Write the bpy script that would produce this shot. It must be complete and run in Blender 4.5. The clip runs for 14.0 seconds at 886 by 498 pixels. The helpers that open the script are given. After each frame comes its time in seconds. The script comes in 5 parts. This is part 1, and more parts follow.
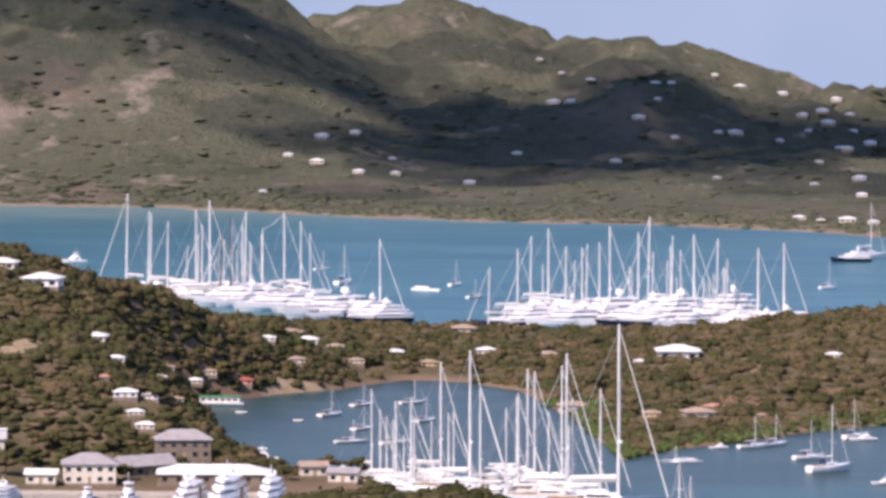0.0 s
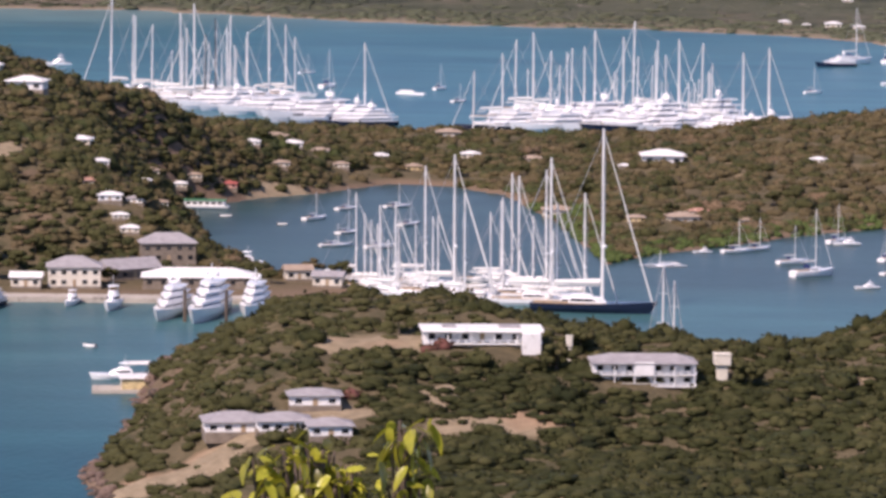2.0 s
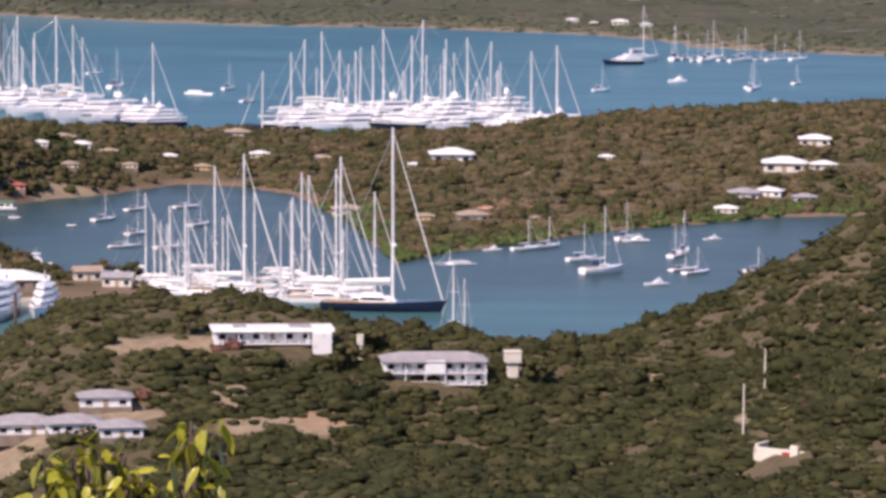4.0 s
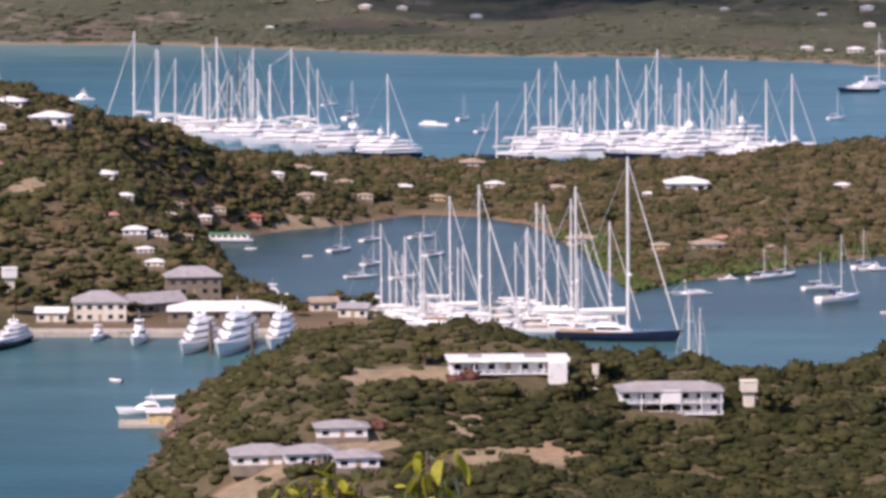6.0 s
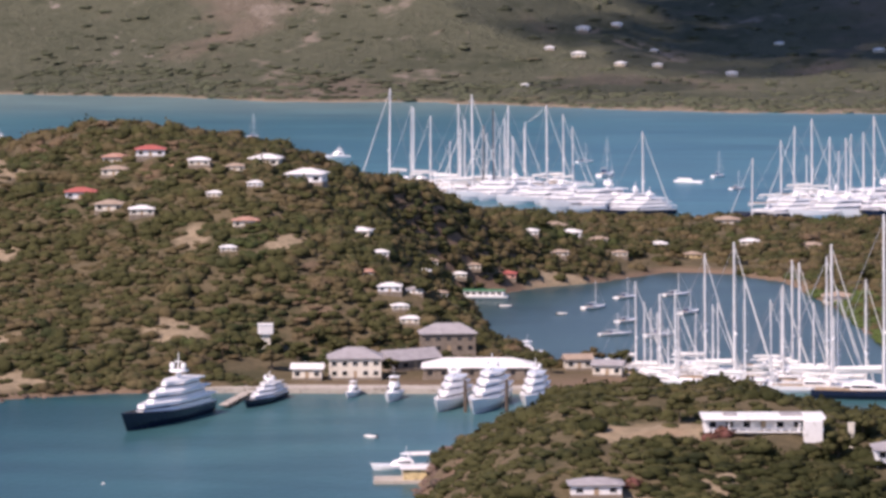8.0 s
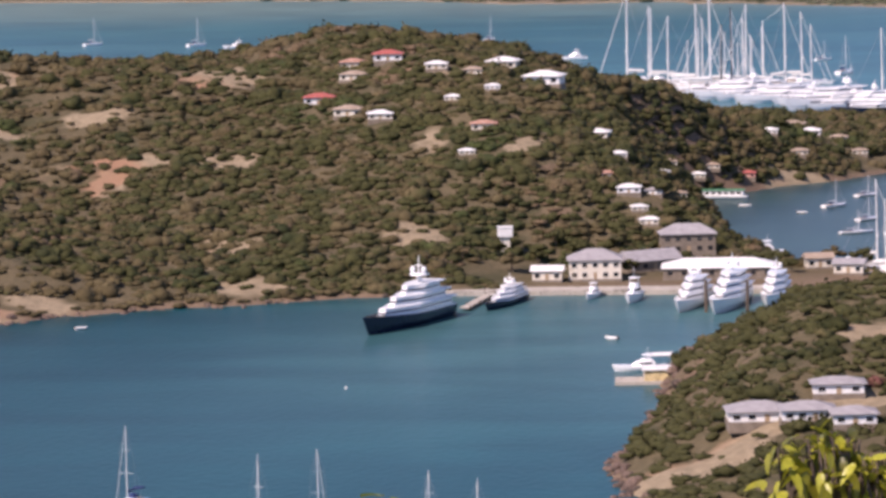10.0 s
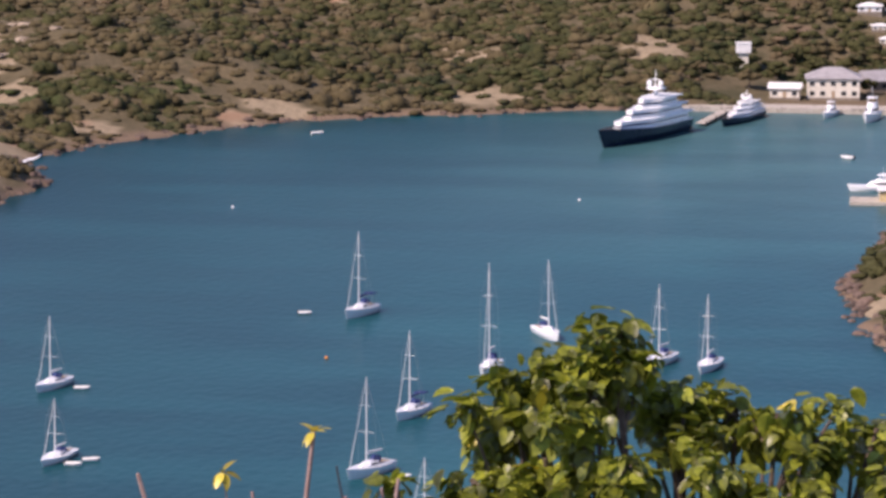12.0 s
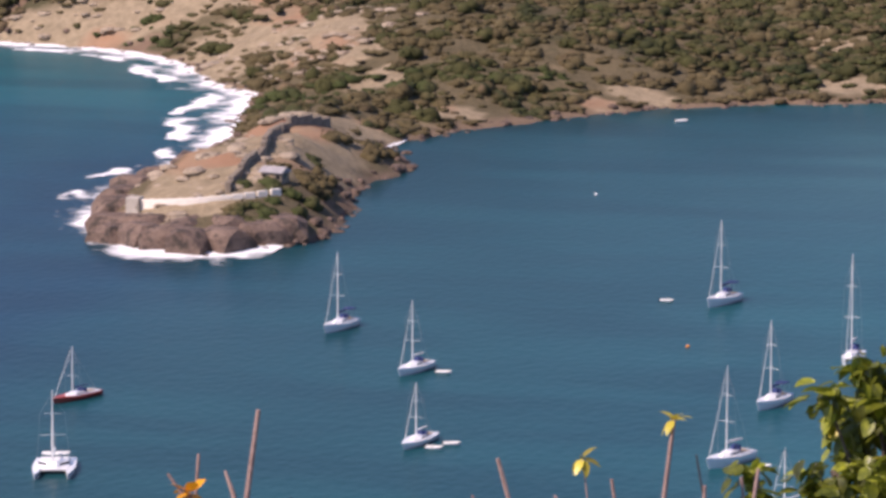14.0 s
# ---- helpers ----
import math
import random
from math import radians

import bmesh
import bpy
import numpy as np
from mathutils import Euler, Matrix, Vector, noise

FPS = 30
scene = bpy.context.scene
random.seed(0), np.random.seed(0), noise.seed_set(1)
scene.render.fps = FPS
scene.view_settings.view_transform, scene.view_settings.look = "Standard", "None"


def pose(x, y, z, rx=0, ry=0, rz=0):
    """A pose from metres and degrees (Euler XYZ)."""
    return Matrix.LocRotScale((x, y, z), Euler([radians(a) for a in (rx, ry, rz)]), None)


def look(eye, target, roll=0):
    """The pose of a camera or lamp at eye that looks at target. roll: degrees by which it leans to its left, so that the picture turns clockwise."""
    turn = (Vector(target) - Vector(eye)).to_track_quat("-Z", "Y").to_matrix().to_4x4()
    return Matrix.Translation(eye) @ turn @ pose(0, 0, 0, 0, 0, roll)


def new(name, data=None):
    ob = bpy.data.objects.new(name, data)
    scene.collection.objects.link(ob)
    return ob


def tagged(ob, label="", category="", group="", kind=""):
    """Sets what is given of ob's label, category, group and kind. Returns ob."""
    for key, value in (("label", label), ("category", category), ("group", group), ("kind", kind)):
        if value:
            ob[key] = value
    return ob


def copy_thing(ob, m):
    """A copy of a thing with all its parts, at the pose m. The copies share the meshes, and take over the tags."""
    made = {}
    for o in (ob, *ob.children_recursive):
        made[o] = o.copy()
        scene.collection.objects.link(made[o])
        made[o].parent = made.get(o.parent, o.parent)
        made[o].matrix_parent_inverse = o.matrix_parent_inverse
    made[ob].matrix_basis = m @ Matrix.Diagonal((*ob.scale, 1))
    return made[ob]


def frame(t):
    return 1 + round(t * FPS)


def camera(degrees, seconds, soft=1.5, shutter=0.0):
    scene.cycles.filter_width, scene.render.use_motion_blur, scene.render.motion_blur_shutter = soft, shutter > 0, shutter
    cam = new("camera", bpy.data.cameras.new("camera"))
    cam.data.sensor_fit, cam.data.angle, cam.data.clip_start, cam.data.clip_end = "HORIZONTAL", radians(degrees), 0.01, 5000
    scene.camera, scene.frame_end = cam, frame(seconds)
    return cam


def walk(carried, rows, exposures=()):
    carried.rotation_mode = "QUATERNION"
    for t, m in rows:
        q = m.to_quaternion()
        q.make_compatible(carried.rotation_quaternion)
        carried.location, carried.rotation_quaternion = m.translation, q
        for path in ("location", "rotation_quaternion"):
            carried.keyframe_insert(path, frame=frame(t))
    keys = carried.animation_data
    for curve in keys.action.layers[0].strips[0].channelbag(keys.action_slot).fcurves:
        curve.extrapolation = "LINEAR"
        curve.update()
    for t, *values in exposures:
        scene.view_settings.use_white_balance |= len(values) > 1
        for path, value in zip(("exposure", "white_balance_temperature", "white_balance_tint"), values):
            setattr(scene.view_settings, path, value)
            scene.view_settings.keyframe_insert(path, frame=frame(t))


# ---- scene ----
# The camera stands at a lookout 140 m over the sea and turns. Rows: seconds, turn to the left, tilt, lean.
cam = camera(13.075, 14.0, 3.3)
PATH = [(0.0, -0.0, -3.151, 0.548), (0.5, -0.725, -3.623, 0.926), (1.0, -0.221, -5.421, 0.726), (1.5, -0.077, -5.936, 0.707),
        (2.0, -0.259, -6.052, 0.713), (2.5, -0.78, -5.871, 0.885), (3.0, -1.512, -5.926, 0.802), (3.2, -1.766, -5.995, 0.85),
        (4.25, -3.6, -6.03, 0.5), (5.3, -2.651, -5.994, 0.115), (5.5, -1.841, -5.747, -0.058), (6.0, 0.114, -5.603, -0.041),
        (6.5, 1.334, -5.297, -0.007), (7.0, 1.946, -4.888, -0.063), (7.5, 2.821, -4.602, 0.003), (8.0, 3.9, -4.746, -0.261),
        (8.2, 4.381, -4.953, -0.463), (10.3, 8.11, -6.355, -1.117), (10.5, 8.615, -6.512, -0.886), (11.0, 10.014, -7.026, -0.729),
        (11.5, 10.606, -8.198, -0.539), (12.0, 11.024, -8.894, -0.228), (12.5, 12.309, -9.304, -0.446), (13.0, 13.821, -9.747, -0.25),
        (13.5, 16.14, -9.68, -0.375), (14.0, 16.461, -9.056, -0.3)]
walk(cam, [(t, pose(0, 0, 140, 90 + tilt, 0, turn) @ pose(0, 0, 0, 0, 0, lean)) for t, turn, tilt, lean in PATH], [(0, 0.54, 7120, 31), (0.5, 0.46, 7120, 31), (1.2, 0.38, 7180, 31), (9.2, 0.38, 7180, 31), (10.5, 0.44, 7180, 31), (14, 0.42, 7180, 30)])

# ---- light: a high sun from the left behind the camera, and the sky ----
SUN_UP, SUN_FROM = 47, (-0.64, -0.77)
world = bpy.data.worlds.new("sky")
scene.world = world
world.use_nodes = True
sky = world.node_tree.nodes.new("ShaderNodeTexSky")
sky.sky_type, sky.sun_disc = "NISHITA", False
sky.sun_elevation, sky.sun_rotation = radians(SUN_UP), math.atan2(SUN_FROM[0], SUN_FROM[1])
sky.altitude, sky.air_density, sky.dust_density, sky.ozone_density = 140, 0.7, 0.0, 4.0
world.node_tree.links.new(sky.outputs[0], world.node_tree.nodes["Background"].inputs[0])
world.node_tree.nodes["Background"].inputs[1].default_value = 0.15
sun = new("sun", bpy.data.lights.new("sun", "SUN"))
sun.data.energy, sun.data.angle, sun.data.color = 4.3, radians(0.5), (1, 0.95, 0.87)
sun.matrix_world = look((SUN_FROM[0] * 900, SUN_FROM[1] * 900, 900 * math.tan(radians(SUN_UP))), (0, 0, 0))


# ---- materials ----
def mat(name, dark, light, scale=1.0, rough=0.7, metal=0.0, bump=0.15, vary=0.0, spots=None, world_space=False, spec=0.4):
    """Two colours mixed by coarse and fine grain; spots: (colour, size in m, amount) of a third; vary: brightness from piece to piece."""
    m = bpy.data.materials.new(name)
    m.use_nodes = True
    n, l = m.node_tree.nodes, m.node_tree.links
    b = n["Principled BSDF"]
    b.inputs["Roughness"].default_value, b.inputs["Metallic"].default_value, b.inputs["Specular IOR Level"].default_value = rough, metal, spec
    if world_space:
        co = n.new("ShaderNodeNewGeometry").outputs["Position"]
    else:
        co = n.new("ShaderNodeTexCoord").outputs["Object"]

    def grain(s, detail=6.0):
        t = n.new("ShaderNodeTexNoise")
        t.inputs["Scale"].default_value, t.inputs["Detail"].default_value, t.inputs["Roughness"].default_value = s, detail, 0.65
        l.new(co, t.inputs["Vector"])
        return t.outputs["Fac"]

    def blend(fac, a, c):
        x = n.new("ShaderNodeMix")
        x.data_type = "RGBA"
        if fac is not None:
            l.new(fac, x.inputs["Factor"])
        for socket, v in ((x.inputs["A"], a), (x.inputs["B"], c)):
            if isinstance(v, tuple):
                socket.default_value = (*v, 1)
            else:
                l.new(v, socket)
        return x.outputs["Result"]

    def steep(fac, lo, hi):
        r = n.new("ShaderNodeMapRange")
        r.inputs["From Min"].default_value, r.inputs["From Max"].default_value = lo, hi
        l.new(fac, r.inputs["Value"])
        return r.outputs["Result"]

    coarse, fine = grain(0.35 / scale), grain(3.0 / scale, 8.0)
    add = n.new("ShaderNodeMath")
    add.operation = "ADD"
    l.new(coarse, add.inputs[0]), l.new(fine, add.inputs[1])
    col = blend(steep(add.outputs[0], 0.75, 1.25), dark, light)
    for colour, size, amount in spots or ():
        col = blend(steep(grain(1.0 / size, 4.0), 0.72 - amount * 0.4, 0.80 - amount * 0.4), col, colour)
    if vary:
        i = n.new("ShaderNodeNewGeometry").outputs["Random Per Island"]
        h = n.new("ShaderNodeHueSaturation")
        r = n.new("ShaderNodeMapRange")
        r.inputs["To Min"].default_value, r.inputs["To Max"].default_value = 1 - vary, 1 + vary
        l.new(i, r.inputs["Value"]), l.new(r.outputs["Result"], h.inputs["Value"]), l.new(col, h.inputs["Color"])
        col = h.outputs["Color"]
    l.new(col, b.inputs["Base Color"])
    if bump:
        k = n.new("ShaderNodeBump")
        k.inputs["Strength"].default_value, k.inputs["Distance"].default_value = bump, 0.3 * scale
        l.new(fine, k.inputs["Height"]), l.new(k.outputs["Normal"], b.inputs["Normal"])
    return m


white_paint = mat("white_paint", (0.72, 0.72, 0.70), (0.84, 0.84, 0.83), 2, 0.35, bump=0.02)
gel_coat = mat("gel_coat", (0.74, 0.74, 0.73), (0.86, 0.86, 0.85), 3, 0.22, bump=0.0, spec=0.5)
navy_paint = mat("navy_paint", (0.008, 0.014, 0.035), (0.014, 0.022, 0.05), 3, 0.2, bump=0.0, spec=0.5)
grey_paint = mat("grey_paint", (0.25, 0.26, 0.28), (0.34, 0.35, 0.37), 2, 0.4, bump=0.02)
teak = mat("teak", (0.28, 0.19, 0.11), (0.42, 0.31, 0.2), 0.5, 0.6)
dark_glass = mat("dark_glass", (0.01, 0.012, 0.015), (0.02, 0.024, 0.03), 2, 0.08, bump=0.0, spec=0.6)
mast_paint = mat("mast_paint", (0.66, 0.66, 0.64), (0.8, 0.8, 0.78), 2, 0.35, 0.0, 0.0)
dark_mast = mat("dark_mast", (0.03, 0.03, 0.035), (0.06, 0.06, 0.065), 2, 0.35, 0.0, 0.0)
steel_rope = mat("steel_rope", (0.32, 0.32, 0.33), (0.5, 0.5, 0.5), 2, 0.4, 0.5, 0.0)
blue_canvas = mat("blue_canvas", (0.012, 0.025, 0.09), (0.03, 0.05, 0.15), 0.4, 0.85)
white_canvas = mat("white_canvas", (0.6, 0.6, 0.57), (0.76, 0.76, 0.73), 0.4, 0.85)
red_paint = mat("red_paint", (0.30, 0.035, 0.03), (0.42, 0.07, 0.05), 1, 0.5)
green_paint = mat("green_paint", (0.05, 0.2, 0.09), (0.08, 0.28, 0.14), 1, 0.5)
orange_paint = mat("orange_paint", (0.6, 0.2, 0.03), (0.75, 0.3, 0.05), 1, 0.5)
ochre_wall = mat("ochre_wall", (0.55, 0.42, 0.2), (0.66, 0.52, 0.28), 2, 0.85, spots=[((0.4, 0.3, 0.16), 3, 0.4)])
cream_wall = mat("cream_wall", (0.60, 0.55, 0.45), (0.72, 0.67, 0.57), 2, 0.85, spots=[((0.45, 0.4, 0.32), 2.5, 0.35)])
white_wall = mat("white_wall", (0.68, 0.67, 0.64), (0.8, 0.79, 0.77), 2, 0.8, spots=[((0.52, 0.5, 0.46), 2.5, 0.3)])
pink_wall = mat("pink_wall", (0.55, 0.25, 0.2), (0.66, 0.34, 0.28), 2, 0.8)
stone_wall = mat("stone_wall", (0.14, 0.11, 0.085), (0.28, 0.23, 0.175), 0.8, 0.9, bump=0.5)
grey_shingle = mat("grey_shingle", (0.23, 0.215, 0.22), (0.38, 0.36, 0.36), 0.8, 0.8, bump=0.4, spots=[((0.36, 0.34, 0.34), 2, 0.3)])
white_roof = mat("white_roof", (0.66, 0.65, 0.62), (0.82, 0.81, 0.78), 1.5, 0.55, spots=[((0.5, 0.45, 0.4), 1.6, 0.35)])
red_roof = mat("red_roof", (0.36, 0.085, 0.07), (0.48, 0.14, 0.11), 1, 0.6, spots=[((0.3, 0.1, 0.08), 2, 0.3)])
tiled_roof = mat("tiled_roof", (0.34, 0.17, 0.12), (0.46, 0.26, 0.19), 0.8, 0.8, bump=0.4, spots=[((0.5, 0.42, 0.36), 2, 0.3)])
brown_roof = mat("brown_roof", (0.26, 0.19, 0.14), (0.42, 0.33, 0.25), 0.8, 0.8, bump=0.4)
pale_concrete = mat("pale_concrete", (0.34, 0.30, 0.25), (0.5, 0.45, 0.38), 1.5, 0.9, spots=[((0.25, 0.22, 0.18), 3, 0.4)])
limewash = mat("limewash", (0.7, 0.63, 0.54), (0.84, 0.78, 0.69), 1, 0.9, bump=0.3)
rock = mat("rock", (0.095, 0.062, 0.048), (0.24, 0.165, 0.125), 2.5, 0.9, bump=0.9, spots=[((0.06, 0.045, 0.035), 3, 0.5)], world_space=True)
pale_rock = mat("pale_rock", (0.25, 0.195, 0.14), (0.46, 0.37, 0.27), 2.5, 0.95, bump=0.9, spots=[((0.12, 0.09, 0.065), 4, 0.4)], world_space=True)
bark = mat("bark", (0.07, 0.05, 0.035), (0.16, 0.12, 0.09), 0.3, 0.9, bump=0.5)
dry_twig = mat("dry_twig", (0.20, 0.125, 0.105), (0.42, 0.29, 0.25), 0.02, 0.8, bump=0.3)
foam = mat("foam", (0.75, 0.77, 0.78), (0.9, 0.9, 0.9), 2, 0.8, bump=0.4, world_space=True)
lace = foam.node_tree.nodes.new("ShaderNodeTexNoise")
lace.inputs["Scale"].default_value, lace.inputs["Detail"].default_value = 0.22, 6
thin = foam.node_tree.nodes.new("ShaderNodeMapRange")
thin.inputs["From Min"].default_value, thin.inputs["From Max"].default_value = 0.84, 1.3
spray, both = foam.node_tree.nodes.new("ShaderNodeAttribute"), foam.node_tree.nodes.new("ShaderNodeMath")
spray.attribute_name, both.operation = "wash", "ADD"
foam.node_tree.links.new(foam.node_tree.nodes.new("ShaderNodeNewGeometry").outputs["Position"], lace.inputs["Vector"])
foam.node_tree.links.new(lace.outputs["Fac"], both.inputs[0]), foam.node_tree.links.new(spray.outputs["Fac"], both.inputs[1])
foam.node_tree.links.new(both.outputs[0], thin.inputs["Value"])
foam.node_tree.links.new(thin.outputs["Result"], foam.node_tree.nodes["Principled BSDF"].inputs["Alpha"])
# leaves
olive_leaf = mat("olive_leaf", (0.070, 0.055, 0.028), (0.112, 0.088, 0.044), 4, 0.85, bump=0.0, vary=0.14, world_space=True, spec=0.1,
                 spots=[((0.140, 0.100, 0.060), 9, 0.28), ((0.042, 0.046, 0.020), 22, 0.46), ((0.145, 0.100, 0.062), 45, 0.34), ((0.046, 0.056, 0.020), 70, 0.42)])
green_leaf = mat("green_leaf", (0.038, 0.039, 0.015), (0.065, 0.063, 0.025), 4, 0.85, bump=0.0, vary=0.14, world_space=True, spec=0.1,
                 spots=[((0.095, 0.078, 0.036), 12, 0.27), ((0.030, 0.036, 0.015), 30, 0.36), ((0.088, 0.074, 0.032), 80, 0.3)])
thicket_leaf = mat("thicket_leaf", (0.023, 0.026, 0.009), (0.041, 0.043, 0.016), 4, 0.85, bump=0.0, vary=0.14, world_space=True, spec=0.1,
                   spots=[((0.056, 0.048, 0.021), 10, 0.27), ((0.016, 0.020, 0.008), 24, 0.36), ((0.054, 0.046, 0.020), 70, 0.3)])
mangrove_leaf = mat("mangrove_leaf", (0.050, 0.075, 0.022), (0.085, 0.115, 0.036), 3, 0.85, bump=0.0, vary=0.14, world_space=True, spec=0.1, spots=[((0.045, 0.055, 0.022), 20, 0.35)])
# far woods: green paled and greyed, distance haze mixed into the leaf colour
hazy_leaf = mat("hazy_leaf", (0.066, 0.074, 0.046), (0.096, 0.104, 0.064), 8, 0.9, bump=0.0, vary=0.12, spots=[((0.11, 0.098, 0.064), 60, 0.3), ((0.045, 0.052, 0.032), 130, 0.35)], world_space=True, spec=0.1)


def thin_leaf(name, dark, light, glow):
    """Leaves that let some sun through; each one a little different."""
    m = mat(name, dark, light, 0.03, 0.38, bump=0.1, spec=0.5)
    n, l = m.node_tree.nodes, m.node_tree.links
    b = n["Principled BSDF"]
    col = b.inputs["Base Color"].links[0].from_socket
    o, h, r = n.new("ShaderNodeObjectInfo"), n.new("ShaderNodeHueSaturation"), n.new("ShaderNodeMapRange")
    r.inputs["To Min"].default_value, r.inputs["To Max"].default_value = 0.3, 1.5
    i, w, q = n.new("ShaderNodeNewGeometry"), n.new("ShaderNodeMath"), n.new("ShaderNodeMath")
    w.operation, q.operation = "ADD", "FRACT"
    l.new(o.outputs["Random"], w.inputs[0]), l.new(i.outputs["Random Per Island"], w.inputs[1]), l.new(w.outputs[0], q.inputs[0])
    l.new(q.outputs[0], r.inputs["Value"]), l.new(r.outputs["Result"], h.inputs["Value"]), l.new(col, h.inputs["Color"])
    l.new(h.outputs["Color"], b.inputs["Base Color"])
    t, x = n.new("ShaderNodeBsdfTranslucent"), n.new("ShaderNodeMixShader")
    t.inputs["Color"].default_value, x.inputs[0].default_value = (*glow, 1), 0.2
    l.new(b.outputs[0], x.inputs[1]), l.new(t.outputs[0], x.inputs[2]), l.new(x.outputs[0], n["Material Output"].inputs["Surface"])
    return m


shrub_leaf = thin_leaf("shrub_leaf", (0.016, 0.030, 0.005), (0.28, 0.30, 0.03), (0.34, 0.42, 0.04))
yellow_leaf = thin_leaf("yellow_leaf", (0.40, 0.33, 0.03), (0.55, 0.45, 0.06), (0.7, 0.6, 0.05))
sapling_leaf = thin_leaf("sapling_leaf", (0.20, 0.22, 0.02), (0.40, 0.36, 0.04), (0.6, 0.6, 0.05))
orange_petal = thin_leaf("orange_petal", (0.75, 0.30, 0.01), (0.85, 0.42, 0.02), (0.9, 0.4, 0.02))
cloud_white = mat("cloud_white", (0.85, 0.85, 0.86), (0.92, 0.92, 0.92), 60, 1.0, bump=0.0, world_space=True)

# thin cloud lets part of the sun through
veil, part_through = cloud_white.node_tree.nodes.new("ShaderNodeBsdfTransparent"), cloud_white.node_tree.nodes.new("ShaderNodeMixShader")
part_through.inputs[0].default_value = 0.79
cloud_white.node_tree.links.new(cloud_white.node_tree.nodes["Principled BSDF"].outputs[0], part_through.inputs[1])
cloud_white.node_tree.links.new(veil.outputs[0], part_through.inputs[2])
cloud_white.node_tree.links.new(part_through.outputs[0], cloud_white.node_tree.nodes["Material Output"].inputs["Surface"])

# pale blue sky low over the hills
sky_haze = bpy.data.materials.new("sky_haze")
sky_haze.use_nodes = True
hn, hl = sky_haze.node_tree.nodes, sky_haze.node_tree.links
hn.remove(hn["Principled BSDF"])
glow, soft, tone, lift = hn.new("ShaderNodeEmission"), hn.new("ShaderNodeTexNoise"), hn.new("ShaderNodeMix"), hn.new("ShaderNodeMapRange")
tone.data_type = "RGBA"
tone.inputs["A"].default_value, tone.inputs["B"].default_value = (0.235, 0.355, 0.52, 1), (0.28, 0.39, 0.55, 1)
soft.inputs["Scale"].default_value, lift.inputs["From Min"].default_value, lift.inputs["From Max"].default_value = 0.003, 0.35, 0.65
hl.new(hn.new("ShaderNodeNewGeometry").outputs["Position"], soft.inputs["Vector"]), hl.new(soft.outputs["Fac"], lift.inputs["Value"])
hl.new(lift.outputs["Result"], tone.inputs["Factor"]), hl.new(tone.outputs["Result"], glow.inputs["Color"]), hl.new(glow.outputs[0], hn["Material Output"].inputs["Surface"])


# ---- the lie of the land: coastlines and heights, in metres from the lookout ----
HARBOUR_COAST = [(-1500, 1500), (-900, 1290), (-620, 1275), (-528, 1243), (-492, 1232), (-465, 1220), (-435, 1183), (-411, 1140), (-388, 1115), (-379, 1073),
                 (-368, 1035), (-350, 978), (-353, 954), (-349, 906), (-341, 862), (-317, 826), (-302, 817), (-289, 832), (-281, 848), (-285, 880),
                 (-299, 930), (-295, 968), (-316, 1012), (-303, 1052), (-285, 1080), (-264, 1112), (-240, 1127), (-214, 1135), (-185, 1152),
                 (-150, 1157), (-48, 1160), (-20, 1190), (-14, 1218), (-50, 1238), (-72, 1280), (-80, 1353), (-88, 1403), (-102, 1452), (-84, 1472), (-63, 1504), (-40, 1526)]
INNER_COAST = [(-15, 1572), (8, 1562), (30, 1530), (48, 1420), (60, 1278), (83, 1318), (104, 1339), (127, 1371), (150, 1394), (214, 1443), (330, 1470), (420, 1380), (330, 1270),
               (215, 1200), (150, 1135), (110, 1050), (60, 1015), (10, 1035), (-45, 1075), (-66, 1040), (-71, 980), (-67, 930), (-71, 880), (-73, 835), (-64, 790),
               (-56, 760), (-30, 752), (0, 700), (-30, 600), (-120, 480), (-300, 330), (-700, 150), (-1500, -200), (-1500, -900), (1500, -900), (1500, 2700)]
BAY_COAST = [(900, 2560), (600, 2300), (400, 2085), (300, 1985), (235, 1915), (173, 1865), (126, 1822), (60, 1822), (20, 1838), (0, 1842), (-77, 1880), (-130, 1935), (-220, 1930),
             (-400, 1880), (-650, 1780), (-1500, 1700)]
FAR_COAST = [(-1800, 3600), (-615, 3269), (-463, 3227), (-359, 3130), (-220, 3109), (-81, 2991), (32, 2922), (134, 2907), (254, 2820), (283, 2800), (345, 2640), (420, 2560), (700, 2500), (1800, 2600), (1800, 5600), (-1800, 5600)]
NEAR_LAND = HARBOUR_COAST + INNER_COAST + BAY_COAST
# hills: centre, height, half-widths along and across, turn in degrees
HILLS = [(-222, 1490, 60, 68, 190, 22), (-300, 1440, 47, 60, 120, 20), (-410, 1450, 58, 90, 130, 20), (-540, 1420, 56, 140, 130, 10), (-335, 1190, 20, 60, 60, 0), (-160, 1455, 40, 34, 120, 8), (-118, 1495, 36, 34, 110, 8), (-82, 1570, 15, 34, 100, 0),
         (-15, 925, 25, 66, 85, 10), (70, 890, 17, 70, 60, 0), (200, 905, 62, 55, 110, 0), (190, 770, 44, 60, 80, 0), (60, 640, 20, 200, 110, 0),
         (330, 1700, 19, 130, 150, 20), (120, 1560, 5, 80, 90, 0), (-314, 895, 11, 20, 50, 8), (-331, 985, 13, 17, 50, 14)]
FAR_HILLS = [(-620, 4000, 300, 330, 330, 0), (-310, 3850, 195, 200, 330, 0), (30, 4020, 128, 90, 330, 0), (-40, 4780, 176, 210, 220, 0), (190, 3960, 134, 120, 330, 0),
             (420, 3860, 84, 200, 330, 0), (-115, 3330, 34, 75, 130, 0), (-900, 3800, 150, 300, 300, 0), (900, 3700, 80, 300, 400, 0)]


